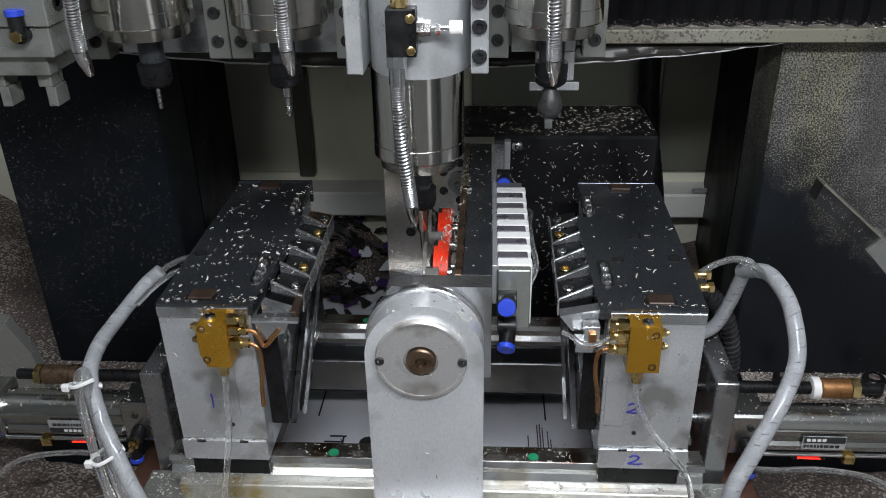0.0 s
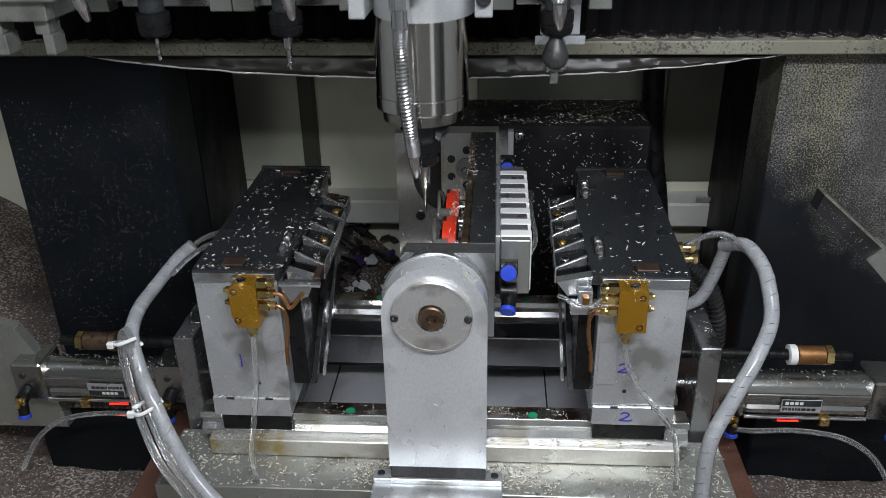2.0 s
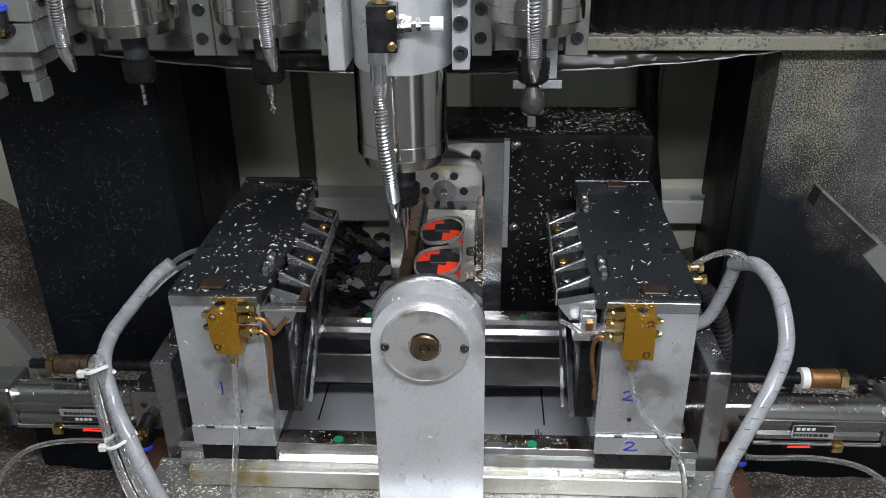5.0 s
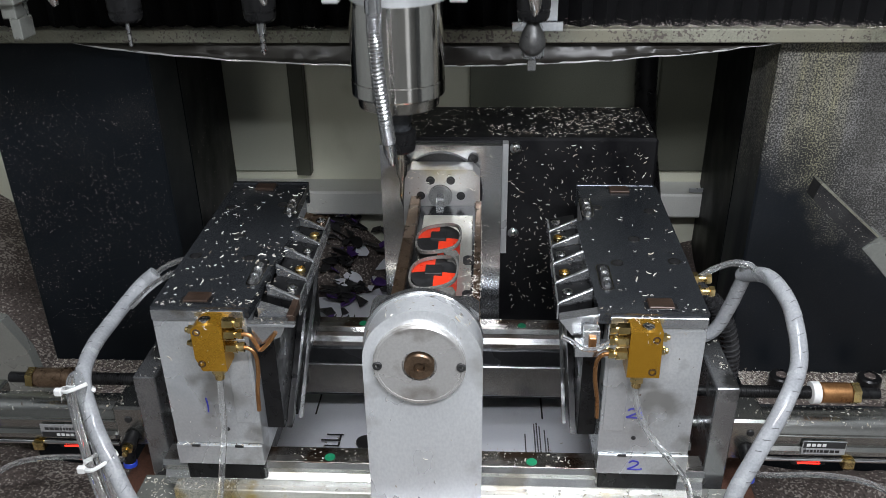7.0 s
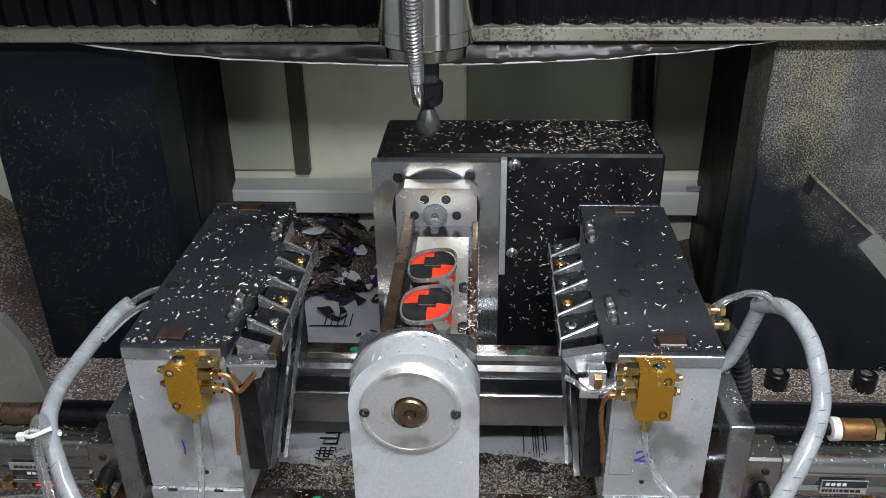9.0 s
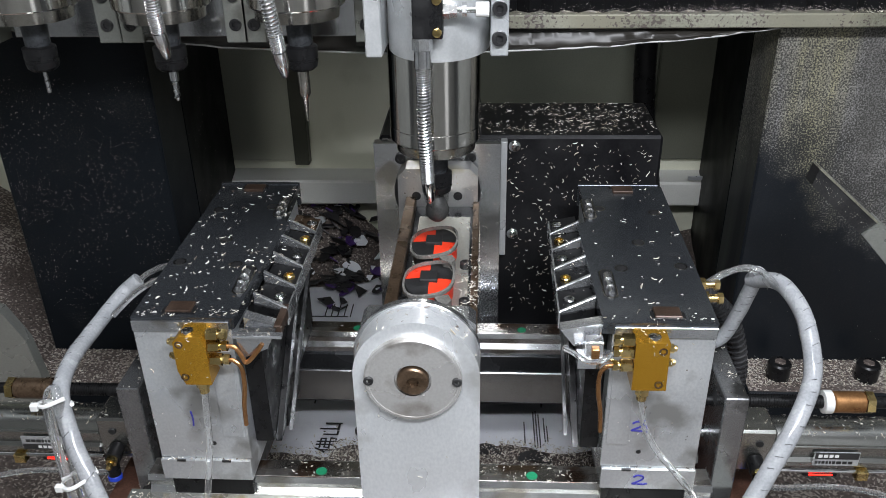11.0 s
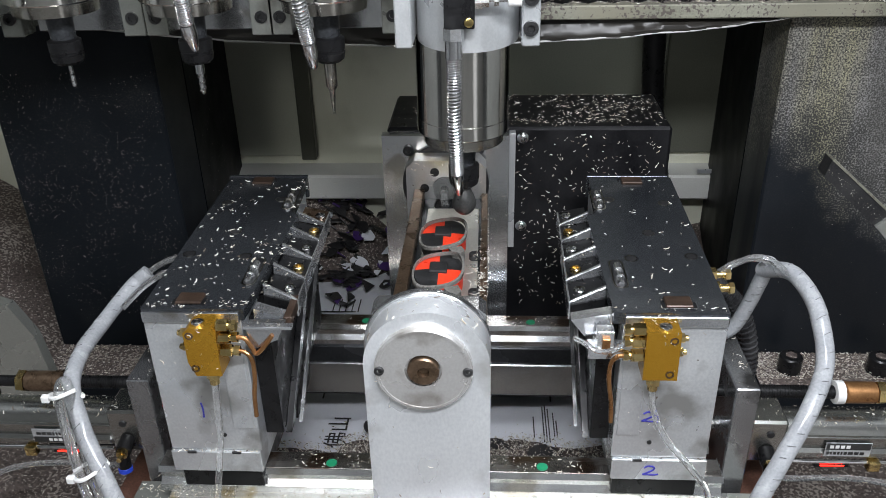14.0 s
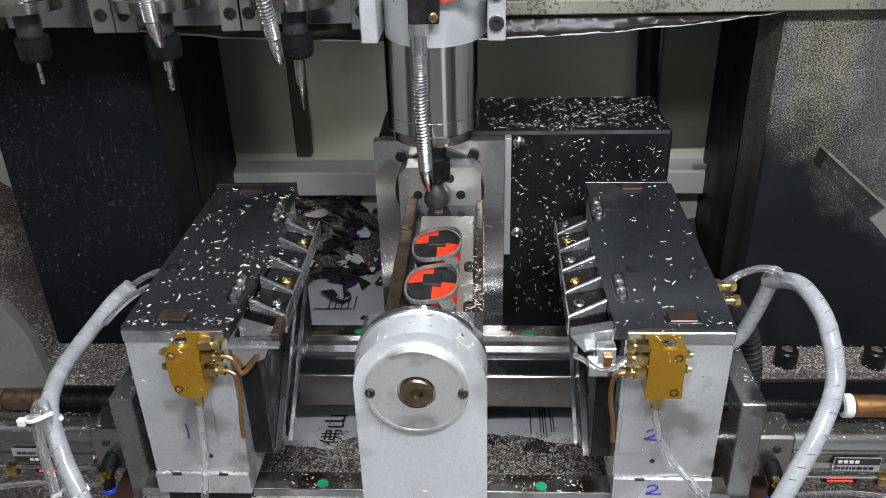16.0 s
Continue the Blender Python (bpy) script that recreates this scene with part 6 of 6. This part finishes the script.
still += [((x + rnd.gauss(0, 0.005), y + rnd.gauss(0, 0.005), -0.301 + rnd.uniform(0, 0.007)), (rnd.uniform(-0.5, 0.5), rnd.uniform(-0.5, 0.5), 0.8)) for (x, y, _), _ in spread(1800, 0.447, 1.0, 0.345, 0.415, 0)]
shavings("shavings", still, "pale shavings heaped on the column feet and beam", (0.0018, 0.0052), False, fat=1.7)
g = Geo()
vs, fs = [], []
for i in range(91):
    x = -0.32 + 0.64 * i / 90
    edge = 0.303 + 0.016 * noise.noise((x * 14, 2, 0)) - (0.02 if x < -0.16 else 0)
    for j in range(9):
        w = j / 8
        y = 0.14 + (edge + 0.012 - 0.14) * w
        vs.append((x, y, -0.394 + 0.012 * min(1, (1 - w) * 6) + 0.003 * noise.noise((x * 40, y * 40, 1))))
for i in range(90):
    for j in range(8):
        a = i * 9 + j
        fs.append((a, a + 9, a + 10, a + 1))
g.add(vs, fs)
solid("shaving_drift", g, CHIP_BED, "drift of pale shavings spilling over the paper", "shavings", "stuff")
heap = []
while len(heap) < 10500:
    x, y = rnd.uniform(-0.30, 0.30), rnd.uniform(0.17, 0.335)
    edge = 0.305 + 0.016 * noise.noise((x * 14, 2, 0)) - (0.02 if x < -0.16 else 0)
    if y < edge or rnd.random() < 0.04:
        heap.append(((x, y, -0.3805 + rnd.uniform(0, 0.009)), (rnd.uniform(-0.6, 0.6), rnd.uniform(-0.6, 0.6), 0.7)))
shavings("shavings", heap, "heap of pale shavings burying the paper's edge", (0.0024, 0.0064), False, fat=2.3)
loose = []
for _ in range(7000):
    x, y = rnd.uniform(-0.85, 0.85), rnd.uniform(0.02, 0.34)
    if abs(x) < 0.36 or (x > 0.36 and rnd.random() < 0.8):
        continue
    z = -0.42 + 0.018 * noise.noise((x * 6, y * 6, 3)) + 0.008 * noise.noise((x * 25, y * 25, 5))
    if x < -0.60:
        z += 0.55 * (-0.60 - x) * min(1, max(0, (y - 0.1) / 0.4))
    loose.append(((x, y, z + rnd.uniform(0.0, 0.004)), (rnd.uniform(-0.5, 0.5), rnd.uniform(-0.5, 0.5), 0.8)))
for _ in range(3000):
    x, y = rnd.uniform(-0.95, -0.12), rnd.uniform(0.5, 0.9)
    z = -0.42 + 0.018 * noise.noise((x * 6, y * 6, 3)) + 0.008 * noise.noise((x * 25, y * 25, 5)) + 0.17 * math.exp(-((x + 0.30) / 0.19) ** 2 - ((y - 0.92) / 0.105) ** 2)
    if x < -0.60:
        z += 0.55 * (-0.60 - x) * min(1, max(0, (y - 0.1) / 0.4))
    if (z < -0.388 and x > -0.36) or (x < -0.60 and rnd.random() < 0.6):
        continue
    loose.append(((x, y, z + rnd.uniform(0.0, 0.004)), (rnd.uniform(-0.5, 0.5), rnd.uniform(-0.5, 0.5), 0.8)))
shavings("shavings", loose, "loose pale shavings over the machine's pan", (0.002, 0.0055), False, fat=1.5)
# flecks stuck to the still walls
walls = spread_wall(70, -0.61, -0.39, -0.25, 0.10, 0.4195) + spread_wall(150, 0.44, 0.80, -0.28, 0.18, 0.4195)
for _ in range(70):
    w = rnd.random()
    walls.append(((0.434 + 0.075 * w, 0.2395, 0.074 - 0.065 * w + rnd.uniform(-0.007, 0.004)), (0, -1, 0)))
shavings("flecks", walls, "tiny chips stuck to the painted columns", (0.0008, 0.0022), False)
# Flecks in dull colour, fewer towards the top: the column's shade is in both.
dim = []
while len(dim) < 1200:
    x, z = rnd.uniform(-0.615, -0.39), rnd.uniform(-0.25, 0.14)
    if noise.noise((x * 16, 5, z * 16)) - 1.6 * abs(z + 0.03) > rnd.uniform(-0.7, 0.5):
        dim.append(((x, 0.4195, z), (0, -1, 0)))
for _ in range(120):
    w, z = rnd.random(), rnd.gauss(-0.02, 0.08)
    dim.append(((-0.3848 - 0.052 * w, 0.525 + 0.35 * w, z), (0.99, -0.15, 0)))
shavings("flecks", dim, "dust flecks clinging to the dark column, toned down for dim light", (0.0012, 0.0036), False, (0, 0.2, 0), DULL_CHIP, fat=1.6)


# ---- everything that moves ----
TABLE_Y = [(0, 0.0119), (0.5, 0.0548), (1, 0.0957), (1.5, 0.1017), (2, 0.1017), (2.5, 0.1023), (3, 0.0748), (3.5, 0.0640), (4, 0.0641), (6.5, 0.0001), (7, -0.0000), (7.5, -0.0005), (8, -0.0006), (8.5, -0.0196), (9, -0.0732), (9.5, -0.0742), (10, -0.0742), (10.5, -0.0615), (11, -0.0433), (11.5, -0.0329), (12, -0.0431), (12.5, -0.0606), (13, -0.0713), (13.5, -0.0529), (14, -0.0385), (14.5, -0.0331), (15, -0.0433), (15.5, -0.0615), (16, -0.0744)]
TURN = [(0, -90), (2.0, -90), (2.6, -90), (2.7, -82), (2.8, -62), (2.9, -34), (3.0, -14), (3.1, -3), (3.2, 0), (3.5, 0), (4.0, 0), (16.0, 0)]
HEAD_X = [(0, 0), (1.0, 0.0), (2.5, 0.0), (3.0, -0.013), (3.5, -0.0195), (4.0, -0.0195), (6.5, -0.0195), (7.5, -0.0195), (8.3, -0.0195), (8.5, -0.039), (8.7, -0.095), (8.8, -0.115), (9.0, -0.123), (9.2, -0.123), (10.0, -0.122), (10.5, -0.121), (11.0, -0.115),
          (11.3, -0.108), (11.5, -0.103), (12.0, -0.0915), (12.5, -0.090), (13.5, -0.090), (14.0, -0.095), (14.5, -0.109), (15.0, -0.120), (15.5, -0.122), (16.0, -0.121)]
HEAD_Z = [(0, 0), (1.0, -0.002), (1.3, 0.004), (1.5, 0.0195), (2.0, 0.0625), (2.5, 0.109), (3.0, 0.108), (3.5, 0.074), (3.8, 0.016), (4.0, 0.009), (6.5, 0.009), (6.7, 0.025), (7.0, 0.063), (7.5, 0.107), (8.0, 0.118), (8.5, 0.118), (9.0, 0.113), (9.2, 0.094), (9.5, 0.04), (9.8, 0.004), (10.0, 0.0),
          (11.3, 0.0), (12.0, 0.0), (16.0, 0.0)]
DOWN_C = [(0, 0.138), (7.8, 0.138), (8.0, 0.085), (8.2, 0.02), (8.3, 0.0), (16.0, 0.0)]
DOWN_D = [(0, 0.0), (7.7, 0.0), (7.9, 0.07), (8.1, 0.13), (8.2, 0.138), (16.0, 0.138)]


def at(rows, t):
    """The value at t, straight between the rows."""
    for (t0, a), (t1, b) in zip(rows, rows[1:]):
        if t <= t1:
            return a + (b - a) * (t - t0) / (t1 - t0) if t > t0 else a
    return rows[-1][1]


def motions():
    for ob in TABLE:
        x, y, z = ob.location
        walk(ob, [(t, pose(x, y + d, z)) for t, d in TABLE_Y])
    turning = sorted({t for t, _ in TABLE_Y} | {t for t, _ in TURN})
    for ob in CRADLE:
        walk(ob, [(t, pose(0, at(TABLE_Y, t), 0, 0, at(TURN, t), 0)) for t in turning])
    steps = sorted({t for rows in (HEAD_X, HEAD_Z, DOWN_C, DOWN_D) for t, _ in rows})
    for slot, ob in HEAD:
        x, y, z = ob.location
        drop = {2: DOWN_C, 3: DOWN_D}.get(slot, [(0, 0), (16, 0)])
        walk(ob, [(t, pose(x + at(HEAD_X, t), y, z + at(HEAD_Z, t) - at(drop, t))) for t in steps])


motions()
